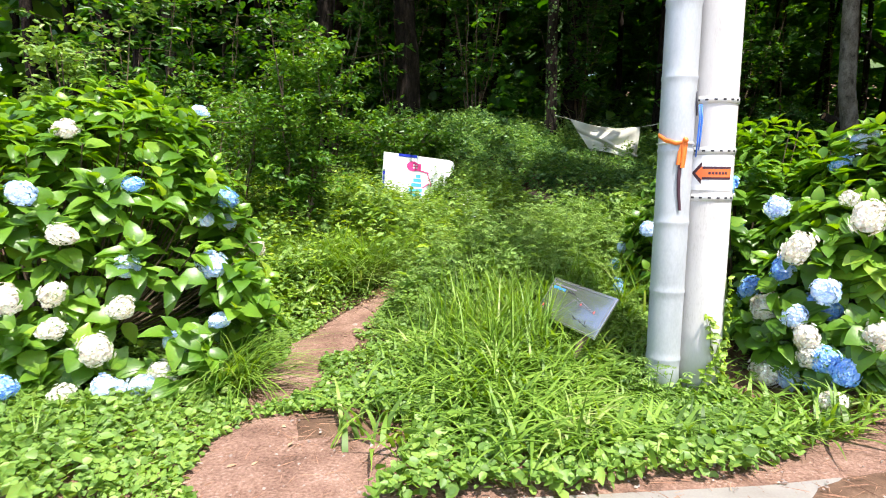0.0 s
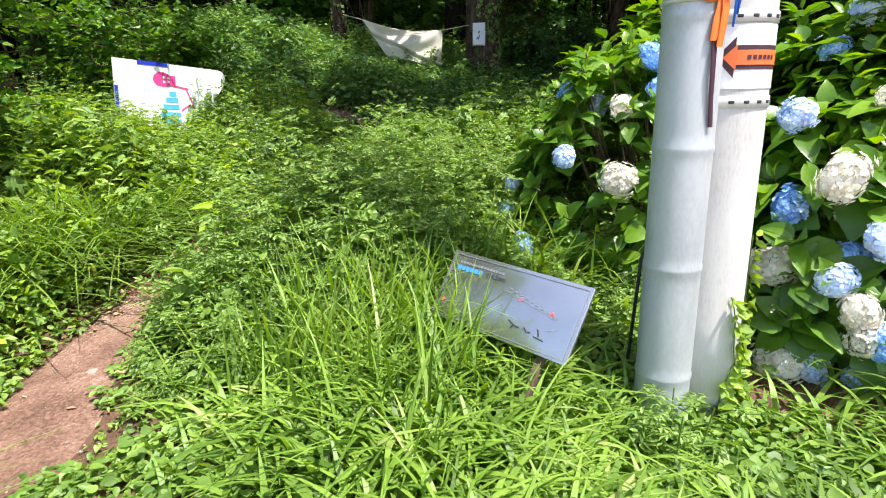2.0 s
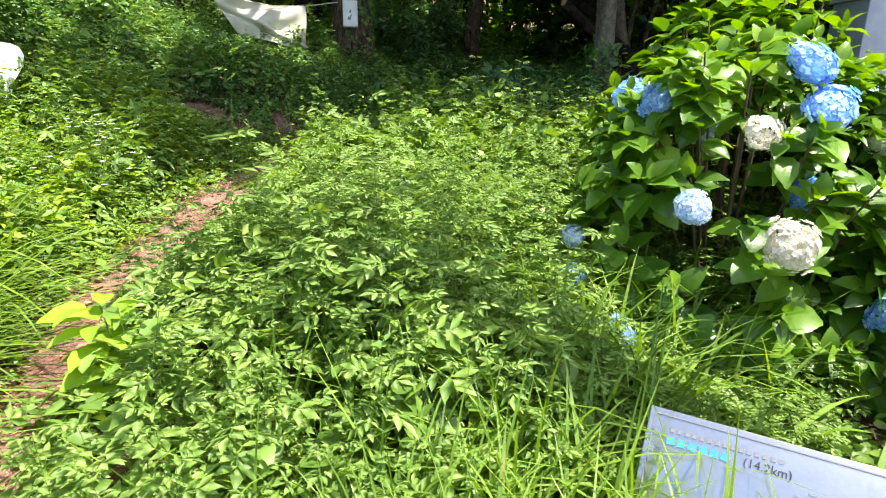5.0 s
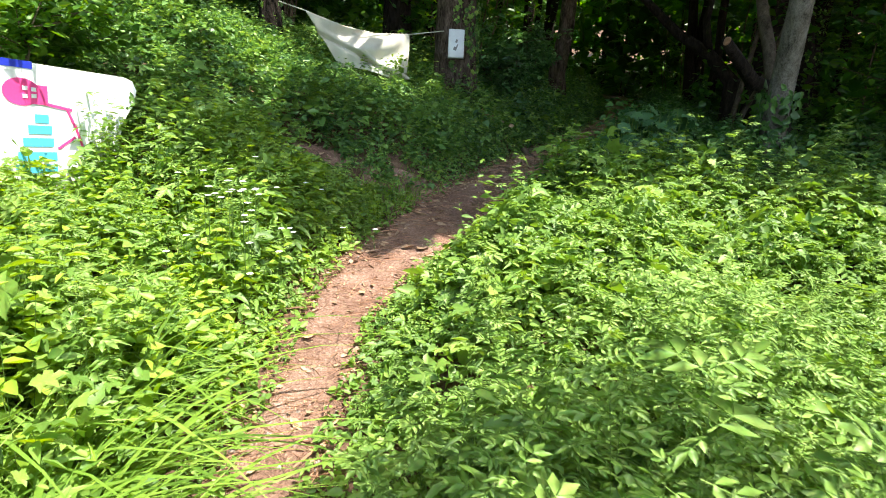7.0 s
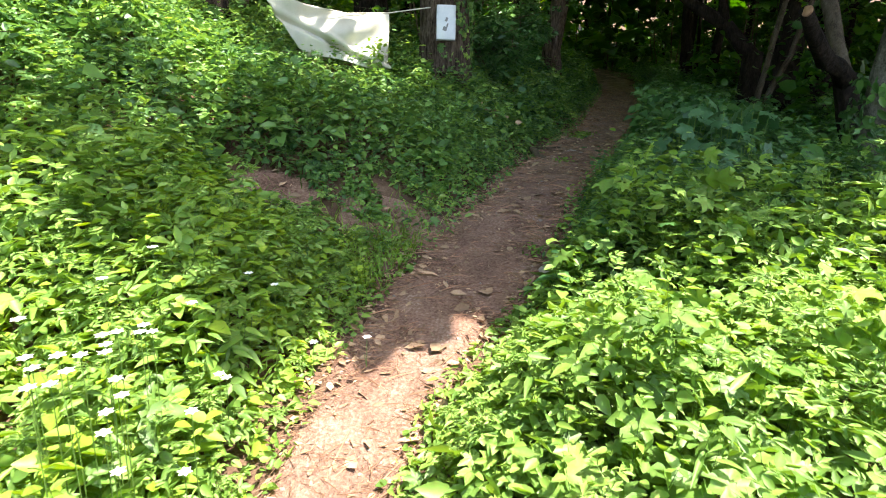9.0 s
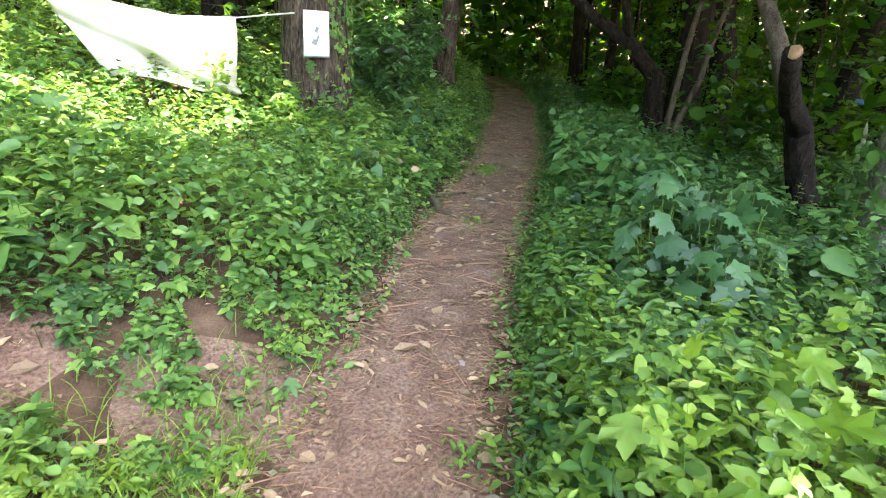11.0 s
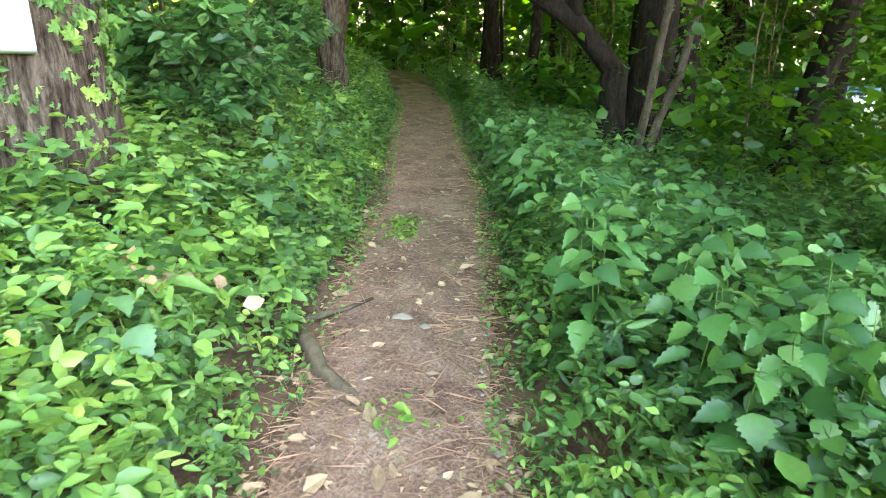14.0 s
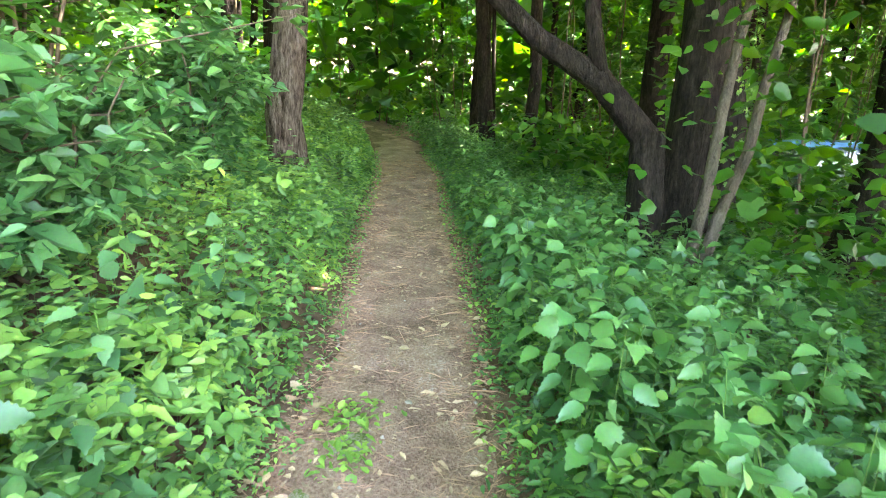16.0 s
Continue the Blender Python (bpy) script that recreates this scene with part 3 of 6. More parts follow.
def open_ground(x, y):
    d, half, along = way_distance(x, y)
    return (np.abs(d) > half + 0.02 + 0.05 * wave(x, y, 6, 51)) & (y > 1.98 + 0.28 * np.clip(x, -4, 4)) & (bare_soil(x, y) < 0.60 + 0.45 * wave(x, y, 6.0, 52))


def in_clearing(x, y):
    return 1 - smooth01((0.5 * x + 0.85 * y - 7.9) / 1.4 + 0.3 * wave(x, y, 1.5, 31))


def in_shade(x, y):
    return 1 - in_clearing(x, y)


def leaf_carpet(name, label, x, y, size, template, mat, flat=0.32, low=0.2, least=0.0):
    """Single leaves between the foot and the top of the cover."""
    hgt = np.maximum(cover(x, y), least)
    ok = hgt > 0.02
    x, y, hgt = x[ok], y[ok], hgt[ok]
    n = len(x)
    u = low + (1 - low) * np.sqrt(rng.uniform(0, 1, n))
    p = np.stack([x, y, land(x, y) + hgt * u * 0.92 + 0.01], 1)
    ahead, up = random_frames(n, flat)
    s = size * np.exp(rng.normal(0, 0.3, n)) * (0.5 + 0.5 * np.clip(hgt / 0.35, 0, 1))
    v, f = leaves(p, ahead, up, s, template)
    return tagged(new(name, mesh_arrays(name, v, f, mat, smooth=True)), label, "weeds", kind="stuff")


def shoot_mass(name, label, x, y, per, size, template, mat, tall=1.0, droop=0.15, start=0.35):
    """Upright shoots with leaves in turning pairs, smaller towards the tip."""
    hgt = cover(x, y)
    ok = hgt > 0.06
    x, y, hgt = x[ok], y[ok], hgt[ok]
    n = len(x)
    h = hgt * tall * rng.uniform(0.65, 1.2, n)
    foot = np.stack([x, y, land(x, y)], 1)
    tip = foot + np.stack([rng.normal(0, 0.16, n) * h, rng.normal(0, 0.16, n) * h, h], 1)
    a0 = rng.uniform(0, 6.28, n)
    P, A, U, S = [], [], [], []
    for j in range(per):
        u = start + (1 - start) * (j + 0.5) / per + rng.normal(0, 0.03, n)
        a = a0 + (j // 2) * 1.571 + (j % 2) * math.pi + rng.normal(0, 0.25, n)
        out = np.stack([np.cos(a), np.sin(a), (u - 0.62) * 1.3 - droop + rng.normal(0, 0.15, n)], 1)
        P.append(foot + (tip - foot) * u[:, None])
        A.append(out)
        U.append(unit(np.array([0, 0, 1.0]) - 0.3 * out + rng.normal(0, 0.34, (n, 3))))
        S.append(size * (1.15 - 0.65 * np.clip(u, 0, 1) ** 3) * np.exp(rng.normal(0, 0.2, n)) * (0.45 + 0.55 * np.clip(h / 0.4, 0, 1)))
    v, f = leaves(np.concatenate(P), np.concatenate(A), np.concatenate(U), np.concatenate(S), template)
    ob = tagged(new(name, mesh_arrays(name, v, f, mat, smooth=True)), label, "weeds", kind="stuff")
    w = 0.0016
    tip = foot + (tip - foot) * 0.9
    sx, sy = np.array([w, 0, 0]), np.array([-w * 0.5, w * 0.87, 0])
    sv = np.stack([foot + sx, foot + sy, foot - sx - sy, tip + sx * 0.5, tip + sy * 0.5, tip - (sx + sy) * 0.5], 1).reshape(-1, 3)
    sf = np.array([(0, 1, 4, 3), (1, 2, 5, 4), (2, 0, 3, 5)])[None] + (np.arange(n) * 6)[:, None, None]
    stem = put_part("stalk", mesh_arrays("stalk", sv, sf.reshape(-1, 4), M_STEM), ob, "thin green stalks")
    tagged(stem, kind="stuff")
    return ob


def mugwort_zone(x, y):
    return (way_distance(x, y)[0] < 0) * (1 - smooth01((y - 5.7 + 0.35 * wave(x, y, 1.4, 67)) / 0.8))


GRASSY = lambda x, y: np.clip(1.2 * spot(x, y, 0.75, 3.3, 0.75, 1.0) + 1.4 * spot(x, y, -1.1, 6.0, 0.85, 0.75), 0, 1)


def spot(x, y, cx, cy, rx, ry):
    return np.exp(-(((x - cx) / rx) ** 2 + ((y - cy) / ry) ** 2))


clear = lambda x, y: open_ground(x, y) * in_clearing(x, y) * (1 - 0.9 * GRASSY(x, y)) * (1 - 1.3 * spot(x, y, 0.06, 5.36, 0.34, 0.34)).clip(0, 1)
x, y = scatter(38000, -4.5, 6.0, 3.4, 10.6, clear)
leaf_carpet("weeds", "bright green sunlit leafy weeds filling the clearing", x, y, 0.052, OVAL, M_WEED)
x, y = scatter(15000, -4.5, 6.0, 3.8, 10.6, lambda x, y: clear(x, y) * (1 - 0.75 * mugwort_zone(x, y)) * (wave(x, y, 1.3, 68) > -0.15))
leaf_carpet("three_leaved_weeds", "green three-leaved creeper spread over the weeds", x, y, 0.105, TRIPLE, M_WEED, 0.4, 0.55)
x, y = scatter(8800, -4.5, 5.5, 3.6, 10.4, clear)
left_side = way_distance(x, y)[0] > 0
lime = left_side & (wave(x, y, 1.1, 66) > -0.35)
shoot_mass("lime_weeds", "yellow-green sunlit leafy weeds below the white board", x[lime], y[lime], 11, 0.092, OVAL, M_LIME)
rest = ~lime & (left_side | (rng.uniform(0, 1, len(x)) < 0.45))
shoot_mass("upright_weeds", "bright green upright leafy weed shoots in the clearing", x[rest], y[rest], 13, 0.066, OVAL, M_WEED)
x, y = scatter(8000, -3.0, 5.5, 4.0, 10.4, lambda x, y: clear(x, y) * np.maximum(mugwort_zone(x, y), np.where(way_distance(x, y)[0] < 0, 0.22, 0.16)) * ((wave(x, y, 1.1, 61) > -0.4) | (mugwort_zone(x, y) * (wave(x, y, 2.6, 60) > -0.45) > 0.5)))
shoot_mass("mugwort", "light green mugwort shoots with cut leaves", x, y, 14, 0.105, DEEP, M_MUGWORT, 1.25, 0.0, 0.42)
x, y = scatter(17000, -4.5, 5.5, 4.2, 10.6, lambda x, y: clear(x, y) * (1 - 0.55 * mugwort_zone(x, y)) * (wave(x, y, 0.9, 62) > np.where(way_distance(x, y)[0] < 0, -0.3, 0.15)))
leaf_carpet("lobed_weeds", "bright green lobed hop leaves over the weeds", x, y, 0.080, LOBED, M_WEED, 0.45, 0.66)
x, y = scatter(2600, -4.5, 5.5, 4.0, 10.0, lambda x, y: clear(x, y) * (wave(x, y, 1.0, 63) > 0.05))
shoot_mass("narrow_leaved_weeds", "slender weeds with narrow pale green leaves", x, y, 14, 0.10, LONG, M_WEED, 1.15, 0.1)


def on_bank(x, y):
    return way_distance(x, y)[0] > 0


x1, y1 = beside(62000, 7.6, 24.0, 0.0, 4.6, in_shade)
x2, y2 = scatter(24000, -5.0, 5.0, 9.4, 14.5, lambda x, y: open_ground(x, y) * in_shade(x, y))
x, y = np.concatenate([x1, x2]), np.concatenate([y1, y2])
# slope side takes the darker leaf colour, shade of the trees included
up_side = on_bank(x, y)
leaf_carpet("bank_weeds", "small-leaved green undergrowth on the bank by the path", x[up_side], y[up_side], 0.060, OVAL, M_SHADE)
leaf_carpet("slope_weeds", "undergrowth on the slope by the path, tree shade in its dark green", x[~up_side], y[~up_side], 0.062, OVAL, M_SLOPE_DIM)
x, y = beside(16000, 7.8, 20.0, 0.05, 3.6, lambda x, y: in_shade(x, y) * on_bank(x, y) * (wave(x, y, 1.4, 69) > -0.1))
x2, y2 = scatter(5000, -4.0, 4.6, 9.6, 13.6, lambda x, y: open_ground(x, y) * in_shade(x, y) * (wave(x, y, 1.4, 69) > -0.1))
leaf_carpet("three_leaved_undergrowth", "green three-leaved creeper covering the bank", np.concatenate([x, x2]), np.concatenate([y, y2]), 0.105, TRIPLE, M_SHADE, 0.4, 0.6)
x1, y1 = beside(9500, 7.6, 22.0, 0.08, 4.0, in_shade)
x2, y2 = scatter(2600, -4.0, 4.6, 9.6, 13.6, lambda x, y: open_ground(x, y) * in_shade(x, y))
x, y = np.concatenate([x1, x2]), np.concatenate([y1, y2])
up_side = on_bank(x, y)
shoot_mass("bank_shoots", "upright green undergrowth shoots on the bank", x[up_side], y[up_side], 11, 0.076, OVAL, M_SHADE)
shoot_mass("slope_shoots", "upright shoots on the slope side, tree shade in their dark green", x[~up_side], y[~up_side], 11, 0.076, OVAL, M_SLOPE_DIM)
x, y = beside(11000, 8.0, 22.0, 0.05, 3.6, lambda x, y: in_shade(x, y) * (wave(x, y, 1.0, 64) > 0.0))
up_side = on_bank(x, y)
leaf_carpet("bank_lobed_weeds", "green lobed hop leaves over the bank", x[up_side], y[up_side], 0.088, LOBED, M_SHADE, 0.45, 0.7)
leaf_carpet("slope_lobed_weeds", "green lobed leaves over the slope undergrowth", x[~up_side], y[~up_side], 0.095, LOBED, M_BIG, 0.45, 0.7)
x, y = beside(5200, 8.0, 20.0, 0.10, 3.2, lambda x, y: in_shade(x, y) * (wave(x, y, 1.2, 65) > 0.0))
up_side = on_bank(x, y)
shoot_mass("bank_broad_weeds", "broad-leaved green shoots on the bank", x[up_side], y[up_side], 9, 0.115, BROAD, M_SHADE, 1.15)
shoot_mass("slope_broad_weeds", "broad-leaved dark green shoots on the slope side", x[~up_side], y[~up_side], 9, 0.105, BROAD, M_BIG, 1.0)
x, y = beside(2600, 7.6, 10.6, 0.06, 1.3, lambda x, y: ~on_bank(x, y) * 0.9)
shoot_mass("slope_edge_shoots", "fresh yellow-green leafy shoots at the slope's edge", x, y, 12, 0.068, OVAL, M_WEED, 0.85, 0.2, 0.25)
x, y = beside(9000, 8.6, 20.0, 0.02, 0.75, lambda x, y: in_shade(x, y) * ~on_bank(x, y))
leaf_carpet("narrow_edge_leaves", "narrow leaves along the path edge, tree shade in their dark green", x, y, 0.085, LONG, M_SLOPE_DIM, 0.35, 0.15, 0.12)
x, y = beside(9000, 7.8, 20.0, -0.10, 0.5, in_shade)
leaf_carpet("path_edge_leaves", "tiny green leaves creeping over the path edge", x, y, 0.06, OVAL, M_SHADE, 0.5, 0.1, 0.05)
x, y = beside(5200, 4.2, 9.0, -0.06, 0.35, in_clearing)
leaf_carpet("path_edge_weeds", "small bright leaves creeping over the path edge", x, y, 0.065, OVAL, M_WEED, 0.5, 0.1, 0.05)
x, y = scatter(46000, -3.4, 2.2, 1.6, 4.6, lambda x, y: (y > 1.78 + 0.27 * np.clip(x, -4, 4) + 0.08 * wave(x, y, 5, 43)) * (wave(x, y, 3.2, 41) + 0.45 * np.abs(way_distance(x, y)[0]) > -0.12) * (1 - 0.7 * GRASSY(x, y)) * (np.abs(way_distance(x, y)[0]) > 0.16 - 0.18 * (y < 2.5) + 0.14 * wave(x, y, 4.0, 42)))
leaf_carpet("ground_cover", "low round-leaved bright green ground cover by the road", x, y, 0.062, ROUND, M_WEED, 0.4, 0.15, 0.07)


def grass_mass(name, label, x, y, length, lean, bend, width, mat, segments=4):
    n = len(x)
    p = np.stack([x, y, land(x, y) - 0.01], 1)
    ln = length * np.exp(rng.normal(0, 0.28, n)).clip(0.4, 1.3) * (1 - 0.62 * spot(x, y, 1.85, 2.95, 0.7, 0.45)) * (1 - 0.4 * np.exp(-(((x - np.interp(y, [2.3, 3.5, 5.0, 5.8], [0.3, -0.2, -0.4, -0.2])) / 0.28) ** 2)) * (y < 6.2))
    v, f = blades(p, ln, np.abs(rng.normal(lean, 0.18, n)).clip(0, 0.9), np.abs(rng.normal(bend, 0.22, n)).clip(0, 1.0), width * rng.uniform(0.6, 1.3, n), segments)
    return tagged(new(name, mesh_arrays(name, v, f, mat, smooth=True)), label, "grass", kind="stuff")


x, y = scatter(34000, -0.3, 2.9, 2.2, 5.4, lambda x, y: open_ground(x, y) * np.maximum(spot(x, y, 0.85, 3.15, 0.65, 0.75), np.maximum(0.9 * spot(x, y, 1.7, 2.85, 0.8, 0.35), np.maximum(0.8 * spot(x, y, 0.95, 3.55, 0.25, 0.3), 0.35 * spot(x, y, 0.9, 4.4, 0.8, 0.7)))) * 0.68)
grass_mass("broad_grass", "bright green drooping broad-bladed grass round the sign", x, y, 0.37, 0.36, 0.80, 0.0155, M_GRASS, 6)
x, y = scatter(9000, -0.3, 1.6, 3.0, 5.2, lambda x, y: open_ground(x, y) * np.maximum(spot(x, y, 0.60, 4.25, 0.45, 0.5), 0.7 * spot(x, y, 0.75, 3.7, 0.35, 0.35)) * 0.5)
grass_mass("tall_grass", "tall upright green grass behind the sign", x, y, 0.55, 0.15, 0.4, 0.0075, M_GRASS, 5)
x, y = scatter(9500, -2.4, -0.2, 5.2, 7.3, lambda x, y: open_ground(x, y) * (way_distance(x, y)[0] > 0.34) * np.maximum(1.2 * spot(x, y, -1.12, 6.0, 0.50, 0.42), 0.45 * spot(x, y, -0.62, 6.7, 0.22, 0.5)))
grass_mass("arching_grass", "clump of long fine arching grass beside the path", x, y, 0.72, 0.38, 0.90, 0.0105, M_GRASS, 6)
x, y = scatter(5000, -3.0, 0.6, 4.6, 8.4, lambda x, y: open_ground(x, y) * (way_distance(x, y)[0] > 0.45) * spot(x, y, -1.4, 6.8, 1.2, 1.2) * 0.4)
grass_mass("meadow_grass", "thin long grass mixed into the weeds", x, y, 0.62, 0.3, 0.7, 0.004, M_GRASS, 5)
x, y = scatter(3400, -1.54, -0.84, 2.76, 3.46, lambda x, y: spot(x, y, -1.19, 3.12, 0.13, 0.11))
grass_mass("grass_tuft", "tuft of long arching grass at the hydrangea foot", x, y, 0.55, 0.45, 0.85, 0.006, M_GRASS, 6)
x, y = scatter(7000, -3.4, -0.9, 1.6, 2.9, lambda x, y: open_ground(x, y) * 0.45 * spot(x, y, -2.5, 2.15, 0.7, 0.3))
grass_mass("edge_grass", "loose grass along the hydrangea foot", x, y, 0.30, 0.35, 0.75, 0.004, M_GRASS, 5)
x, y = scatter(18000, 0.6, 4.4, 8.0, 11.3, lambda x, y: (way_distance(x, y)[0] > way_distance(x, y)[1]) * np.maximum(0.6 * spot(x, y, 1.4, 10.35, 0.5, 0.3), 1.0) * np.maximum(0.75 * spot(x, y, 1.75, 9.45, 0.75, 0.45), 0.45 * spot(x, y, 3.4, 8.4, 0.6, 0.5)))
grass_mass("thin_grass", "short thin grass on bare soil", x, y, 0.17, 0.35, 0.5, 0.0028, M_GRASS, 4)
x, y = scatter(7000, 0.2, 3.0, 4.2, 6.4, lambda x, y: open_ground(x, y) * spot(x, y, 1.45, 4.9, 0.7, 0.5) * 0.9)
grass_mass("weedy_grass", "long grass blades rising among the weeds", x, y, 0.60, 0.25, 0.6, 0.009, M_GRASS, 5)

# ---- utility pole ----
SHAFT, PIPE = (2.0, 3.48), (1.75, 3.40)


def lathe(profile, sides=32):
    """A turned shape from (radius, height) pairs."""
    bm = bmesh.new()
    rings = [[bm.verts.new((r * math.cos(2 * math.pi * k / sides), r * math.sin(2 * math.pi * k / sides), z)) for k in range(sides)] for r, z in profile]
    for a, b in zip(rings, rings[1:]):
        for k in range(sides):
            bm.faces.new((a[k], a[(k + 1) % sides], b[(k + 1) % sides], b[k]))
    bm.faces.new(rings[-1])
    bm.faces.new(rings[0][::-1])
    return bm


def utility_pole():
    base_z = float(land(*SHAFT)) - 0.05
    pole = thing("utility_pole", "whitish concrete utility pole with a galvanised pipe strapped to it", "pole", at=(*SHAFT, base_z))
    part("shaft", lathe([(0.152, 0), (0.150, 0.5), (0.146, 2.0), (0.132, 6.0), (0.11, 9.0), (0.108, 9.02)], 40), M_CONCRETE, pole)
    prof = [(0.112, 0)]
    for k in range(17):
        z = 0.30 + 0.46 * k
        prof += [(0.108, z - 0.06), (0.108, z - 0.02), (0.1115, z - 0.006), (0.1115, z + 0.006), (0.108, z + 0.02), (0.108, z + 0.06)]
    prof += [(0.108, 8.2), (0.06, 8.25)]
    pipe = part("pipe", lathe(prof, 36), M_GALV, pole, "ringed grey galvanised steel pipe")
    pipe.location = (PIPE[0] - SHAFT[0], PIPE[1] - SHAFT[1], 0)
    for z in (1.36, 1.66, 1.98):
        band = part("band", lathe([(0.1475, z), (0.153, z + 0.003), (0.153, z + 0.042), (0.1475, z + 0.045)], 40), M_BAND, pole, "perforated steel strap")
        for k in range(9):
            a = radians(-165 + 20 * k)
            slot = box_bm((0.020, 0.006, 0.012), 0.002)
            hole = part("slot", slot, M_DARK, band)
            hole.matrix_basis = Matrix.Translation((0.1535 * math.cos(a), 0.1535 * math.sin(a), z + 0.022)) @ Matrix.Rotation(a + math.pi / 2, 4, "Z")
    for z in (1.72,):
        wire = part("tie_wire", lathe([(0.113, z), (0.118, z + 0.003), (0.118, z + 0.008), (0.113, z + 0.011)], 36), M_BAND, pole)
        wire.location = pipe.location
    return pole, base_z


pole, pole_z = utility_pole()


def wrapped_plate(name, outline, radius, centre_angle, z, mat, thick=0.0015, parent=None, label="", cols=14):
    """A flat outline (across, up) in metres, wrapped on a round post."""
    bm = bmesh.new()
    face = bm.faces.new([bm.verts.new((a, 0, b)) for a, b in outline])
    lo, hi = min(a for a, b in outline), max(a for a, b in outline)
    for k in range(1, cols):
        c = lo + (hi - lo) * k / cols
        bmesh.ops.bisect_plane(bm, geom=bm.verts[:] + bm.edges[:] + bm.faces[:], plane_co=(c, 0, 0), plane_no=(1, 0, 0))
    for v in bm.verts:
        a = centre_angle + v.co.x / radius
        v.co = ((radius + thick) * math.cos(a), (radius + thick) * math.sin(a), z + v.co.z)
    ob = part(name, bm, mat, parent, label)
    return ob


arrow_angle = math.atan2(-0.42, -0.10)
arrow = thing("arrow_sign", "orange arrow sticker with a dark maroon border on white film", "sign", at=(*SHAFT, pole_z))
wrapped_plate("backing", [(-0.135, -0.10), (0.15, -0.10), (0.15, 0.125), (-0.135, 0.125)], 0.149, arrow_angle, 1.53, M_WHITEBOARD, 0.0012, arrow)
wrapped_plate("border", [(-0.125, 0.0), (-0.06, -0.072), (-0.06, -0.042), (0.13, -0.042), (0.13, 0.042), (-0.06, 0.042), (-0.06, 0.072)], 0.149, arrow_angle, 1.54, M_PURPLE, 0.0030, arrow)
wrapped_plate("arrow", [(-0.10, 0.0), (-0.055, -0.045), (-0.055, -0.026), (0.128, -0.026), (0.128, 0.026), (-0.055, 0.026), (-0.055, 0.045)], 0.149, arrow_angle, 1.54, M_ARROW, 0.0048, arrow)
for k in range(6):
    wrapped_plate("lettering", [(-0.02 + 0.02 * k, -0.008), (-0.006 + 0.02 * k, -0.008), (-0.006 + 0.02 * k, 0.008), (-0.02 + 0.02 * k, 0.008)], 0.149, arrow_angle, 1.54, M_PURPLE, 0.0062, arrow, cols=2)


def ribbon(points, width, mat, name, label, across=(1, 0, 0)):
    pts = np.asarray(points, float)
    a = np.asarray(across, float)
    n = len(pts)
    wv = np.linspace(width, width * 0.8, n)[:, None] / 2
    back = np.cross(unit(np.gradient(pts, axis=0)), a) * 0.0012
    v = np.concatenate([pts - a * wv - back, pts + a * wv - back, pts + a * wv + back, pts - a * wv + back])
    f = []
    for i in range(n - 1):
        for k in range(4):
            m = (k + 1) % 4
            f.append((k * n + i, m * n + i, m * n + i + 1, k * n + i + 1))
    return put_part(name, mesh_arrays(name, v, f, mat), None, label)


# ribbons and cord knotted on the pole
pz = pole_z
orange = thing("orange_ribbon", "faded orange plastic ribbon knotted round the pipe", "ribbon")
for nm, pts, w, ax in (
    ("loop", [(1.635, 3.385, pz + 1.78), (1.66, 3.315, pz + 1.745), (1.72, 3.282, pz + 1.725), (1.775, 3.280, pz + 1.735)], 0.030, (0, 0, 1)),
    ("tail", [(1.77, 3.275, pz + 1.74), (1.768, 3.268, pz + 1.69), (1.766, 3.272, pz + 1.63), (1.762, 3.276, pz + 1.57)], 0.034, (1, 0.1, 0)),
    ("tail", [(1.76, 3.277, pz + 1.72), (1.742, 3.274, pz + 1.66), (1.735, 3.278, pz + 1.59)], 0.030, (1, -0.2, 0)),
):
    ribbon(pts, w, M_ORANGE, nm, "", unit(np.array(ax, float))).parent = orange
knot = bmesh.new()
bmesh.ops.create_uvsphere(knot, u_segments=12, v_segments=8, radius=0.018)
for v in knot.verts:
    v.co *= 1 + 0.25 * noise.noise(v.co * 60)
bmesh.ops.translate(knot, vec=(1.772, 3.272, pz + 1.745), verts=knot.verts)
part("knot", knot, M_ORANGE, orange)
dark = ribbon([(1.748, 3.284, pz + 1.60), (1.745, 3.276, pz + 1.50), (1.752, 3.280, pz + 1.40), (1.765, 3.284, pz + 1.30)], 0.022, M_PURPLE, "dark_ribbon", "", (1, 0, 0))
tagged(dark, "dark maroon ribbon hanging down the pipe", "ribbon")
cord = thing("blue_cord", "blue cord tied between the pole and pipe", "cord")
for dx in (0.0, 0.014):
    v, f = tube([(1.865 + dx, 3.345, pz + 1.97), (1.866 + dx, 3.322, pz + 1.88), (1.862 + dx, 3.325, pz + 1.75), (1.858 + dx, 3.328, pz + 1.64 + dx * 3)], [0.005, 0.006, 0.006, 0.004], 8)
    put_part("strand", mesh_arrays("strand", v, f, M_BLUE), cord)
v, f = tube([(1.845, 3.335, pz + 2.05), (1.845, 3.33, pz + 1.97), (1.85, 3.335, pz + 1.90)], [0.006, 0.008, 0.005], 8)
put_part("strap_end", mesh_arrays("strap_end", v, f, M_DARK), cord)

# ---- fallen information sign ----


def basis(origin, across, up):
    """A pose whose x runs across, z up along the face, y into it."""
    x = Vector(across).normalized()
    z = (Vector(up) - x * Vector(up).dot(x)).normalized()
    y = z.cross(x)
    m = Matrix((x, y, z)).transposed().to_4x4()
    m.translation = origin
    return m


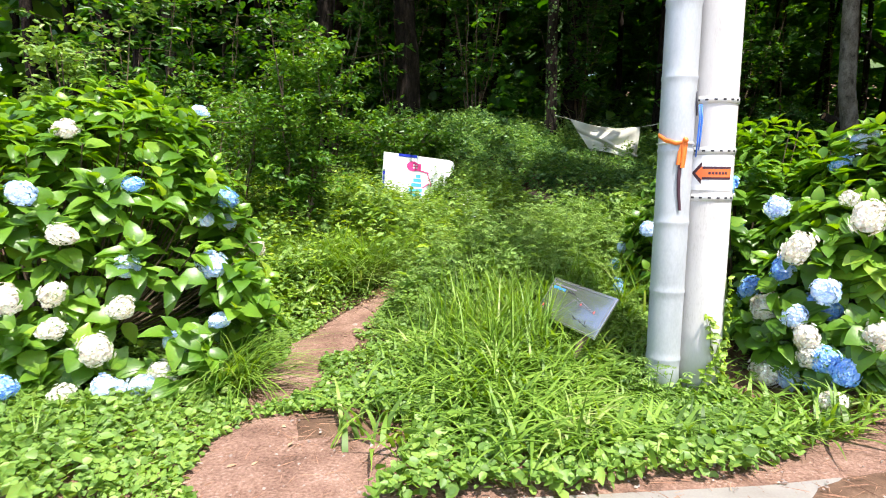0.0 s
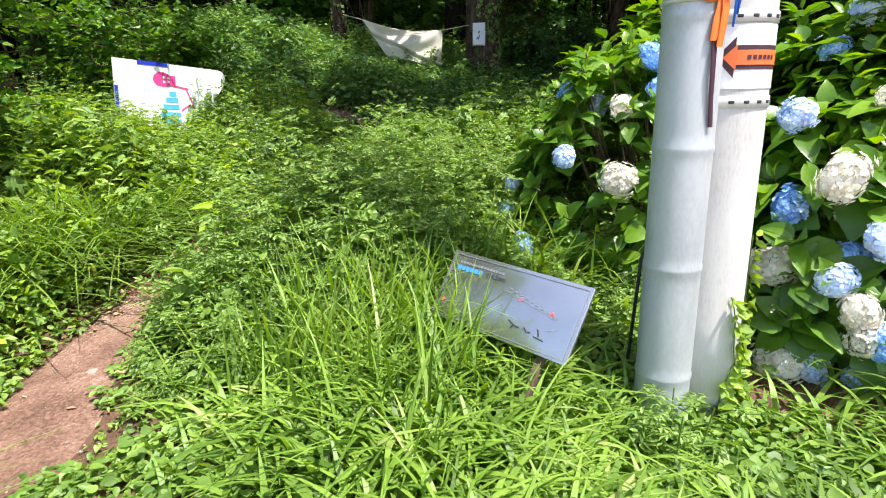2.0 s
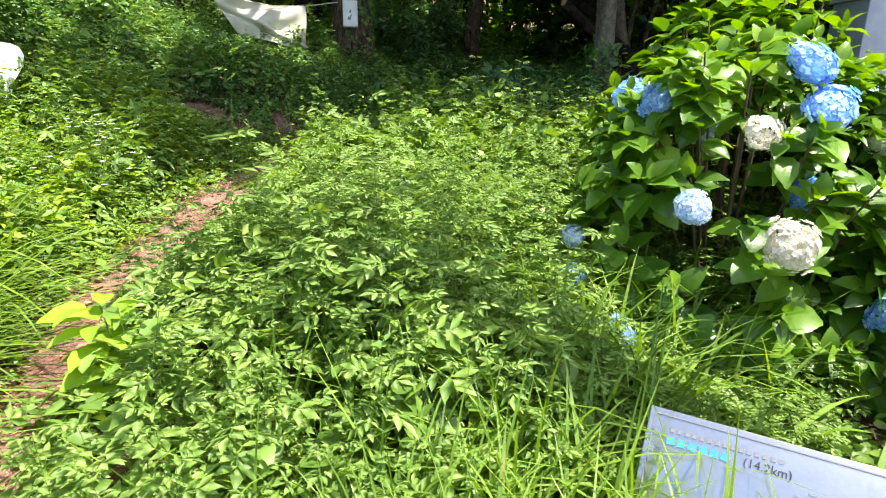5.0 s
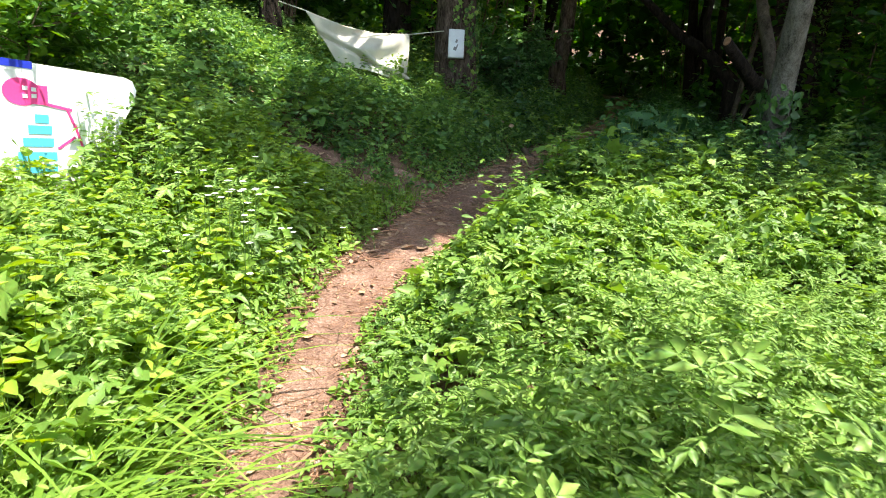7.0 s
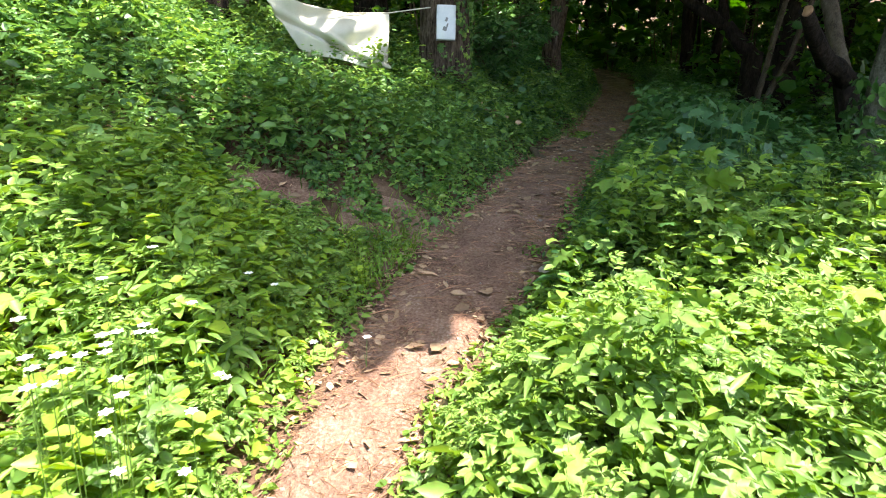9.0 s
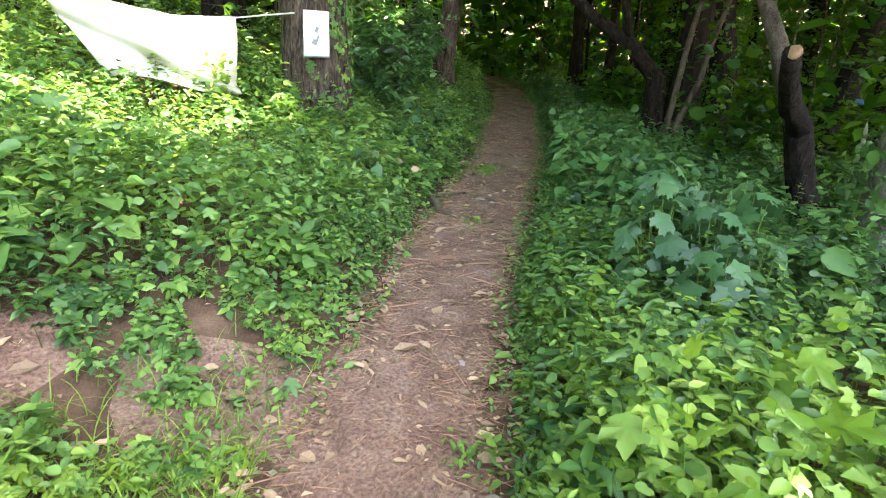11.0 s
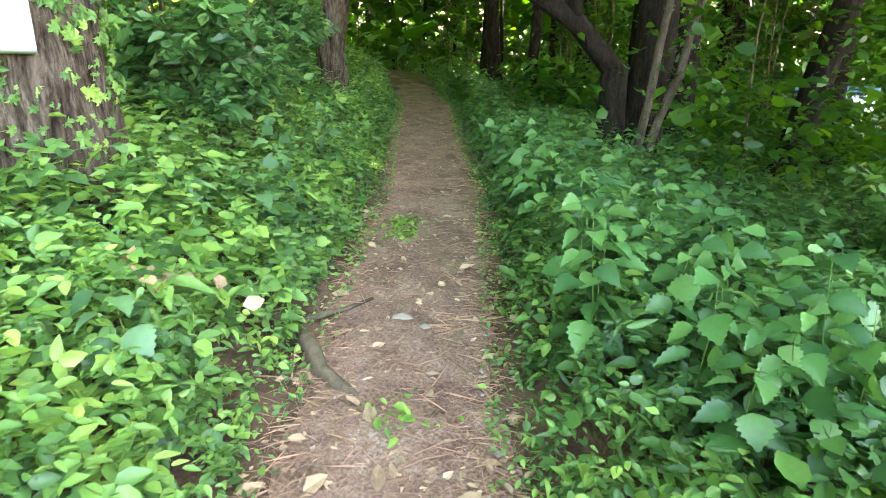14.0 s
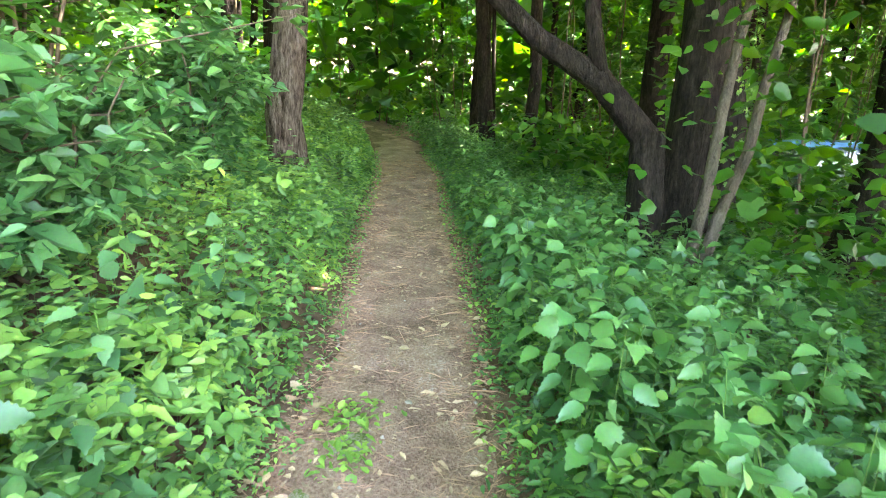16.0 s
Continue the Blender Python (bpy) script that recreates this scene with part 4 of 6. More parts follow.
def bar(parent, name, x, z, w, h, mat, y=-0.011, turn=0.0):
    ob = part(name, box_bm((w, 0.002, h), 0.0), mat, parent, smooth=False)
    ob.matrix_basis = Matrix.Translation((x, y, z)) @ Matrix.Rotation(radians(turn), 4, "Y")
    return ob


def words(parent, text, x, z, size, mat, y=-0.0115, name="lettering"):
    cu = bpy.data.curves.new(name, "FONT")
    cu.body, cu.size, cu.extrude = text, size, 0.0006
    ob = new(name, cu)
    ob.data.materials.append(mat)
    dg = bpy.context.evaluated_depsgraph_get()
    me = bpy.data.meshes.new_from_object(ob.evaluated_get(dg))
    bpy.data.objects.remove(ob)
    got = put_part(name, me, parent)
    got.matrix_basis = Matrix.Translation((x, y, z)) @ Matrix.Rotation(radians(90), 4, "X")
    return got


info = tagged(new("information_sign"), "weathered grey panel sign tilted back in tall grass", "sign")
info.matrix_basis = basis((1.19, 3.756, 0.484), (0.353, -0.67, -0.025), (0.156, 0.09, 0.266))
SW, SH = 0.758, 0.33
part("panel", box_bm((SW, 0.018, SH), 0.003), M_PANEL, info)
for x, z, w, h in ((0, SH / 2 - 0.016, SW - 0.03, 0.003), (0, -SH / 2 + 0.016, SW - 0.03, 0.003), (-SW / 2 + 0.016, 0, 0.003, SH - 0.035), (SW / 2 - 0.016, 0, 0.003, SH - 0.035)):
    bar(info, "border_line", x, z, w, h, M_GREYINK)
for k in range(15):
    bar(info, "small_print", -0.315 + 0.018 * k, 0.115, 0.011, 0.010, M_GREYINK)
for k in range(6):
    bar(info, "title", -0.315 + 0.026 * k, 0.088, 0.020, 0.020, M_BLUEINK, turn=8 * (k % 3 - 1))
words(info, "(14.2km)", -0.145, 0.080, 0.030, M_INK)
for k in range(9):
    bar(info, "route_line", -0.01 + 0.034 * k, 0.045 - 0.006 * k, 0.035, 0.003, M_GREYINK, turn=10 + 14 * math.sin(2.1 * k))
    bar(info, "place_name", 0.01 + 0.03 * k, 0.062 - 0.007 * k, 0.018, 0.006, M_GREYINK)
for k in range(5):
    bar(info, "route_line", -0.03 - 0.018 * k, 0.03 - 0.026 * k, 0.032, 0.003, M_GREYINK, turn=-55)
for x, z in ((0.075, 0.028), (0.245, 0.010), (-0.33, -0.08)):
    bar(info, "route_mark", x, z, 0.016, 0.016, M_REDINK, turn=45)
for x, z, w, t in ((0.07, -0.075, 0.028, 20), (0.085, -0.090, 0.022, -60), (0.105, -0.086, 0.026, 0), (0.15, -0.085, 0.022, 40), (0.17, -0.092, 0.02, -10), (0.215, -0.080, 0.03, 60), (0.225, -0.103, 0.05, 5)):
    bar(info, "slogan", x, z, w, 0.006, M_INK, turn=t)
for x in (-0.25, 0.25):
    leg = part("stake", box_bm((0.035, 0.035, 0.75), 0.004), M_TWIG, info, "thin wooden stake")
    leg.matrix_basis = Matrix.Translation((x, 0.03, -0.22))

# ---- white board in the weeds ----
board = tagged(new("white_board"), "torn white printed panel board with blue tape standing in weeds", "board")
board.matrix_basis = basis((-1.28, 8.95, 1.20), (1.088, 0.866, -0.105), (0.0, 0.0, 1.0)) @ Matrix.Diagonal((0.91, 1, 1, 1))
bm = bmesh.new()
outline = [(0, -0.45), (1.35, -0.45), (1.38, 0.15), (1.44, 0.30), (1.53, 0.42), (1.56, 0.52), (1.52, 0.585), (1.44, 0.605), (0, 0.62)]
face = bm.faces.new([bm.verts.new((x, 0, z)) for x, z in outline])
got = bmesh.ops.extrude_face_region(bm, geom=[face])
bmesh.ops.translate(bm, vec=(0, 0.012, 0), verts=[g for g in got["geom"] if isinstance(g, bmesh.types.BMVert)])
bmesh.ops.recalc_face_normals(bm, faces=bm.faces)
part("panel", bm, M_WHITEBOARD, board, smooth=False)
bar(board, "tape", 0.50, 0.597, 0.40, 0.045, M_TAPE, -0.003)
bar(board, "tape", 0.022, 0.16, 0.042, 0.34, M_TAPE, -0.003)


def disc(parent, name, x, z, rx, rz, mat, y=-0.003):
    b = bmesh.new()
    bmesh.ops.create_circle(b, cap_ends=True, segments=28, radius=1.0)
    for v in b.verts:
        v.co = (v.co.x * rx, 0, v.co.y * rz)
    ob = part(name, b, mat, parent, smooth=False)
    ob.location = (x, y, z)
    return ob


disc(board, "speech_bubble", 0.62, 0.43, 0.13, 0.085, M_PINK)
bar(board, "speech_bubble", 0.72, 0.42, 0.16, 0.12, M_PINK, -0.004)
bar(board, "bubble_tail", 0.86, 0.355, 0.24, 0.02, M_PINK, -0.004, 8)
for x, z in ((0.64, 0.455), (0.64, 0.405), (0.70, 0.45), (0.70, 0.41)):
    bar(board, "lettering", x, z, 0.035, 0.025, M_WHITEBOARD, -0.0065)
for x, z, w in ((0.75, 0.27, 0.10), (0.735, 0.20, 0.17), (0.72, 0.12, 0.22), (0.71, 0.03, 0.28), (0.70, -0.05, 0.30)):
    bar(board, "printed_block", x, z, w, 0.055, M_CYAN, -0.003)
for x, z, t in ((0.98, 0.27, 62), (1.03, 0.16, 70), (0.93, 0.12, -30)):
    bar(board, "printed_line", x, z, 0.16, 0.018, M_PINK, -0.003, t)
for x in (0.1, 1.25):
    post = part("post", box_bm((0.04, 0.04, 1.5), 0.004), M_TWIG, board, "rough wooden post")
    post.location = (x, 0.035, -0.35)

# ---- cloth on a rope, notice on the tree ----
TL, TR, BR = np.array([2.28, 13.30, 2.76]), np.array([3.82, 13.05, 2.56]), np.array([3.74, 12.95, 1.90])
BL = np.array([2.76, 13.18, 2.02])


def cloth_mesh():
    nu, nv = 60, 36
    u, w = np.meshgrid(np.linspace(0, 1, nu), np.linspace(0, 1, nv))
    u3, w3 = u[..., None], w[..., None]
    p = (TL * (1 - u3) + TR * u3) * (1 - w3) + (BL * (1 - u3) + BR * u3) * w3
    sag = 0.10 * np.sin(np.pi * u) * (1 - w)
    fold = 0.06 * np.sin(9 * (u * 0.6 + w * 1.1) + 2 * u) * np.sin(np.pi * u) + 0.11 * np.exp(-((w - 0.25 - 0.75 * u) / 0.07) ** 2) * u - 0.08 * np.exp(-((w - 0.40 - 0.7 * u) / 0.06) ** 2)
    fold = fold + 0.012 * np.sin(31 * u + 6 * w)
    p[..., 2] -= sag - 0.03 * np.sin(np.pi * u * 2) * w
    p[..., 1] -= fold + 0.05 * w * np.sin(np.pi * u)
    i, j = np.meshgrid(np.arange(nu - 1), np.arange(nv - 1))
    q = (j * nu + i).ravel()
    return mesh_arrays("cloth", p.reshape(-1, 3), np.stack([q, q + 1, q + nu + 1, q + nu], 1), M_CLOTH)


cloth = tagged(new("hanging_cloth", cloth_mesh()), "stained cream canvas sheet sagging from a rope between trees", "cloth")
th = cloth.modifiers.new("thickness", "SOLIDIFY")
th.thickness = 0.004
rope_pts = np.array([(1.95, 13.45, 2.86), tuple(TL), (2.8, 13.22, 2.60), (3.3, 13.14, 2.53), tuple(TR), (4.05, 12.98, 2.60), (4.30, 12.85, 2.64)])
v, f = tube(rope_pts, [0.008] * len(rope_pts), 6)
tagged(new("rope", mesh_arrays("rope", v, f, M_ROPE)), "thin pale rope tied between two trunks", "rope")
notice = tagged(new("notice"), "pale blue-white weathered notice fixed to the trunk", "notice")
notice.matrix_basis = basis((4.45, 12.71, 2.46), (0.24, -0.10, 0.0), (0, 0, 1))
sheet = bmesh.new()
bmesh.ops.create_grid(sheet, x_segments=10, y_segments=12, size=0.5)
for v in sheet.verts:
    a, b = v.co.x, v.co.y
    v.co = (a * 0.245, 0.02 * (2 * a) ** 2 + 0.006 * math.sin(9 * b), b * 0.42)
bmesh.ops.solidify(sheet, geom=sheet.faces[:], thickness=0.003)
part("sheet", sheet, M_PAPER, notice)
for z, x, w in ((0.04, 0.0, 0.03), (-0.03, 0.01, 0.02), (-0.07, -0.02, 0.05)):
    bar(notice, "faded_print", x, z, w, 0.05, M_GREYINK, -0.006, 20)

# ---- hydrangeas ----


def floret_head(name, mat, radius, count, seed):
    r = np.random.default_rng(seed)
    k = np.arange(count) + 0.5
    phi, th_ = np.arccos(1 - 1.75 * k / count), np.pi * (1 + 5 ** 0.5) * k
    d = np.stack([np.cos(th_) * np.sin(phi), np.sin(th_) * np.sin(phi), np.cos(phi)], 1) + r.normal(0, 0.06, (count, 3))
    d = unit(d)
    lump = 1 + 0.16 * np.sin(4.1 * d[:, 0] + seed) * np.cos(3.7 * d[:, 1] + 2 * seed) + 0.10 * np.sin(7 * d[:, 2] + 5 * d[:, 0] + seed)
    c = d * (radius * lump * r.uniform(0.80, 1.12, count))[:, None] * np.array([1, 1, 0.74])
    ref = unit(np.cross(d, r.standard_normal((count, 3))))
    oth = np.cross(d, ref)
    pieces = []
    size = radius * r.uniform(0.20, 0.36, count)[:, None]
    for q in range(4):
        a = q * np.pi / 2
        along = np.cos(a) * ref + np.sin(a) * oth
        side = -np.sin(a) * ref + np.cos(a) * oth
        tip = c + size * along + d * size * 0.25
        l1, l2 = c + size * (0.62 * along + 0.48 * side) + d * size * 0.22, c + size * (0.62 * along - 0.48 * side) + d * size * 0.22
        v = np.stack([c, l2, tip, l1], 1).reshape(-1, 3)
        pieces.append((v, np.arange(count * 4).reshape(-1, 4)))
    v, f = joined(pieces)
    return mesh_arrays(name, v, f, mat, smooth=False)


HEADS = {"b": [floret_head("flower_head", M_PETALBLUE, 0.088, 170, 1), floret_head("flower_head", M_PETALBLUE, 0.070, 130, 2)],
         "p": [floret_head("flower_head", M_PETALPALE, 0.088, 170, 3), floret_head("flower_head", M_PETALPALE, 0.070, 130, 4)],
         "w": [floret_head("flower_head", M_PETALWHITE, 0.092, 160, 5), floret_head("flower_head", M_PETALWHITE, 0.072, 110, 6)]}
HEAD_WORDS = {"b": "bright blue flower head", "p": "pale blue and white flower head", "w": "faded cream flower head"}


def hydrangea(label, centre, radii, shoots, extra, named, seed, leaf=0.15):
    """A mounded bush: shoots that end in rosettes of broad leaves, with round flower heads."""
    r = np.random.default_rng(seed)
    cz = float(land(*centre))
    bush = thing("hydrangea_bush", label, "bush", "hydrangeas by the road", (*centre, cz))
    d = unit(r.standard_normal((shoots * 3, 3)))
    d = d[d[:, 2] > -0.12][:shoots]
    lump = 1 + 0.10 * np.sin(5 * d[:, 0] + 3 * d[:, 1] + seed) + r.normal(0, 0.05, len(d))
    tips = d * np.array(radii) * lump[:, None]
    tips[:, 2] = np.maximum(tips[:, 2], 0.06)
    P, A, U, S = [], [], [], []
    out = unit(d + np.array([0, 0, 0.55]))
    for ring, (drop, spread, size, cnt) in enumerate(((0.0, 0.5, 0.62, 2), (0.03, 1.0, 0.95, 3), (0.09, 1.4, 1.1, 3), (0.20, 1.6, 1.0, 2))):
        for q in range(cnt):
            a = r.uniform(0, 6.28, len(d))
            ref = unit(np.cross(out, np.array([0.3, 0.2, 1.0])))
            oth = np.cross(out, ref)
            lat = np.cos(a)[:, None] * ref + np.sin(a)[:, None] * oth
            P.append(tips - out * drop + lat * 0.012)
            A.append(lat * spread + out * (0.75 - 0.35 * ring) - np.array([0, 0, 0.12 * ring]))
            U.append(unit(out + 0.25 * r.standard_normal(out.shape) + np.array([0, 0, 0.5])))
            S.append(leaf * size * r.uniform(0.75, 1.2, len(d)))
    v, f = leaves(np.concatenate(P), np.concatenate(A), np.concatenate(U), np.concatenate(S), PLUMP)
    put_part("foliage", mesh_arrays("foliage", v, f, M_HYD, smooth=True), bush)
    stems = []
    for k in range(0, len(d), 3):
        foot = np.array([tips[k, 0] * 0.25, tips[k, 1] * 0.25, 0.0])
        mid = np.array([tips[k, 0] * 0.7, tips[k, 1] * 0.7, tips[k, 2] * 0.5])
        stems.append(tube([foot, mid, tips[k]], [0.010, 0.008, 0.004], 4, cap=False))
    v, f = joined(stems)
    put_part("stem", mesh_arrays("stem", v, f, M_TWIG), bush, "woody brown stems")
    heads = [((np.array(p) - np.array([*centre, cz])) * np.array([1.05, 1.05, 1.0]), c) for *p, c in named]
    pick = r.permutation(len(d))
    heads += [(tips[k] * 1.02, "bpwwp"[r.integers(5)]) for k in pick[:extra]]
    for p, c in heads:
        head = put_part("flower_head", HEADS[c][r.integers(2)], bush, HEAD_WORDS[c])
        o = unit(p / (np.array(radii) ** 2) + np.array([0, -0.05, 0.15]))
        head.matrix_basis = Matrix.Translation(p) @ Vector(o).to_track_quat("Z", "Y").to_matrix().to_4x4() @ Matrix.Rotation(r.uniform(0, 6), 4, "Z") @ Matrix.Diagonal((r.uniform(0.7, 1.15), r.uniform(0.7, 1.05), r.uniform(0.65, 1.0), 1))
    return bush


LEFT_HEADS = [(-2.35, 2.83, 1.31, "p"), (-1.89, 3.2, 1.36, "b"), (-1.50, 3.68, 1.08, "p"), (-1.56, 3.45, 1.13, "p"), (-2.08, 2.80, 1.06, "w"), (-1.77, 2.91, 0.86, "p"), (-1.43, 3.29, 0.81, "p"),
              (-1.39, 3.92, 0.87, "w"), (-2.06, 2.66, 0.72, "w"), (-2.27, 2.56, 0.70, "w"), (-1.75, 2.81, 0.61, "w"), (-1.36, 3.21, 0.44, "p"), (-1.51, 2.96, 0.36, "p"), (-1.85, 2.70, 0.38, "w"),
              (-2.04, 2.61, 0.52, "w"), (-2.38, 3.27, 1.73, "w"), (-1.56, 2.89, 0.16, "w"), (-1.79, 2.70, 0.12, "p"), (-1.63, 2.80, 0.10, "p"), (-2.26, 2.49, 0.20, "b"), (-1.32, 3.40, 0.62, "b"), (-1.99, 2.60, 0.12, "w")]
RIGHT_HEADS = [(1.76, 4.72, 0.42, "b"), (2.41, 4.48, 1.55, "b"), (2.46, 5.33, 1.40, "b"), (2.27, 4.81, 1.28, "p"), (2.27, 4.55, 1.28, "w"), (1.79, 5.02, 0.61, "b"), (1.86, 5.09, 0.78, "p"), (2.45, 4.4, 1.38, "b"), (1.95, 4.6, 1.0, "p"), (2.1, 4.3, 0.9, "w"), (2.19, 4.95, 1.4, "b"), (2.29, 4.85, 1.28, "p"), (2.63, 4.5, 0.99, "b")]
hydrangea("large hydrangea bush with pale blue and cream flower heads", (-2.95, 3.75), (1.75, 1.35, 1.95), 760, 8, LEFT_HEADS, 5, 0.17)
hydrangea("hydrangea bush with blue flower heads behind the pole", (2.85, 4.95), (0.95, 0.80, 1.48), 360, 0, RIGHT_HEADS, 6, 0.135)
hydrangea("hydrangea bush with mixed blue and cream heads by the road", (3.55, 3.85), (1.05, 0.95, 1.45), 420, 34, [(2.86, 3.47, 0.6, "b"), (2.70, 3.25, 0.75, "p"), (2.62, 3.25, 0.45, "w"), (2.75, 3.05, 0.30, "b"), (2.95, 3.0, 0.95, "p"), (2.60, 3.4, 1.0, "w"),
                                                                                                             (2.85, 2.98, 0.55, "w"), (3.0, 2.88, 0.75, "b"), (3.05, 2.85, 0.30, "b"), (2.55, 3.6, 1.25, "p"), (2.90, 3.25, 1.22, "w"), (2.66, 3.0, 0.12, "w"), (2.72, 3.44, 0.63, "b"), (2.62, 3.64, 0.53, "w"), (2.66, 3.67, 0.81, "b"), (2.8, 3.5, 0.85, "w"), (2.62, 3.42, 0.12, "p"), (2.5, 3.49, 0.12, "w"), (2.72, 3.25, 0.12, "b")], 8, 0.17)

# ---- trees ----


def trunk_tube(points, r0, r1, sides=36, furrow=0.075):
    """A trunk with flared foot and furrowed bark that runs upwards."""
    pts = np.asarray(points, float)
    u = np.linspace(0, 1, len(pts))
    fine = np.linspace(0, 1, max(len(pts), 56))
    pts = np.stack([np.interp(fine, u, pts[:, k]) for k in range(3)], 1)
    rad = r0 * (1 - fine) + r1 * fine + 0.32 * r0 * np.exp(-fine * 22)
    v, f = tube(pts, rad, sides, 0.0)
    a = np.tile(np.arange(sides) * 2 * np.pi / sides, len(pts))
    z = np.repeat(pts[:, 2], sides)
    ridge = np.zeros(len(a))
    for q, k, amp in ((7, 1.1, 1.0), (11, 2.3, 0.8), (17, 3.1, 0.6), (5, 0.6, 0.9)):
        ridge += amp * np.abs(np.sin(0.5 * q * a + k * z + 1.7 * np.sin(z * k * 0.8 + q)))
    body = v[:len(a)]
    mid = np.repeat(pts, sides, 0)
    body = mid + (body - mid) * (1 + furrow * (ridge - 1.8) + 0.015 * rng.standard_normal(len(a)))[:, None]
    return np.concatenate([body, v[len(a):]]), f


def crown_arrays(height, start, reach, count, size, template=FAR):
    """Limbs from the trunk's upper part and leaves gathered round their twigs."""
    limbs, spots = [], []
    n = 13
    for k in range(n):
        z = start + (height - start) * (k / n) ** 0.9
        a = 2.4 * k + rng.uniform(-0.4, 0.4)
        ln = reach * (1 - 0.6 * (z - start) / (height - start)) * rng.uniform(0.75, 1.15)
        tip = np.array([math.cos(a) * ln, math.sin(a) * ln, z + ln * rng.uniform(0.05, 0.45)])
        line = wander((0, 0, z), tip, 6, 0.10)
        limbs.append(tube(line, np.linspace(0.065, 0.012, 6) * (height / 10), 6, 0.05, cap=False))
        for q in range(4):
            u = rng.uniform(0.35, 1.0)
            p0 = line[int(u * 5)]
            p1 = p0 + rng.normal(0, 0.55, 3) * np.array([1, 1, 0.5])
            limbs.append(tube([p0, (p0 + p1) / 2 + rng.normal(0, 0.06, 3), p1], [0.016, 0.011, 0.004], 4, cap=False))
            spots += [p0, p1, (p0 + p1) / 2]
        spots += list(line[2:])
    spots = np.array(spots)
    p = spots[rng.integers(0, len(spots), count)] + rng.normal(0, 0.36, (count, 3)) * np.array([1, 1, 0.6])
    ahead, up = random_frames(count, 0.45)
    v, f = leaves(p, ahead, up, size * np.exp(rng.normal(0, 0.3, count)), template)
    return joined(limbs), (v, f)


CROWNS = []
for k in range(3):
    (lv, lf), (cv, cf) = crown_arrays(10.5 + k, 5.2 + 0.4 * k, 3.2, 1600, 0.33)
    CROWNS.append((mesh_arrays("limb", lv, lf, M_BARK), mesh_arrays("crown", cv, cf, M_CANOPY, smooth=False)))


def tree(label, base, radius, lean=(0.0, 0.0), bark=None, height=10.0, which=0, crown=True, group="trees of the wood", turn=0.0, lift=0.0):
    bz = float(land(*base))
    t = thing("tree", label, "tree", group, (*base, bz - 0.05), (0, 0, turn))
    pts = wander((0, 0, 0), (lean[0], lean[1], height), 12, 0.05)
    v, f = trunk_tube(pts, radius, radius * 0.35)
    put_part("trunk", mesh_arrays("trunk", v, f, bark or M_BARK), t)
    if crown:
        for nm, me in zip(("limb", "crown"), CROWNS[which % 3]):
            ob = put_part(nm, me, t)
            ob.location = (lean[0] * 0.6, lean[1] * 0.6, lift)
    return t


tree("tall reddish-barked tree with ivy carrying a notice", (4.68, 13.07), 0.31, bark=M_REDBARK, which=0, height=14.0, lift=3.5)
tree("slim dark trunk tied to the rope", (1.90, 13.6), 0.14, which=1, height=13.0, lift=2.5)
tree("straight reddish-barked tree above the bank", (10.1, 16.7), 0.21, bark=M_REDBARK, which=2, height=11)
tree("thick dark trunk beside the path", (12.1, 12.5), 0.30, (0.3, 0.2), which=1)
tree("dark ivy-clad trunk behind the fork", (13.6, 12.4), 0.27, (-0.2, 0.3), which=0)
tree("dark trunk leaning away from the path", (14.9, 10.9), 0.25, (2.4, -1.0), which=2)
WOOD = [(-7.5, 12.0), (-5.2, 14.5), (-3.4, 12.2), (-1.6, 13.6), (0.2, 15.2), (-0.6, 18.0), (2.6, 16.4), (5.2, 16.2), (7.2, 18.5), (3.6, 20.0), (-4.2, 18.0), (-8.5, 8.5), (8.8, 21.5),
        (13.0, 22.0), (16.2, 24.5), (11.2, 26.0), (5.5, 24.5), (17.5, 18.2), (20.5, 20.5), (18.2, 14.6), (16.0, 16.4), (22.5, 16.0), (19.0, 10.5), (10.6, 8.6), (13.5, 8.0),
        (-10.5, 14.0), (-6.2, 11.6)]
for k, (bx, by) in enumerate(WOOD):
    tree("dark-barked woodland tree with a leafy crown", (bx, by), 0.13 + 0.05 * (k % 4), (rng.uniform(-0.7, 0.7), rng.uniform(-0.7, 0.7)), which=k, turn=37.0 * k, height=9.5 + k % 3)


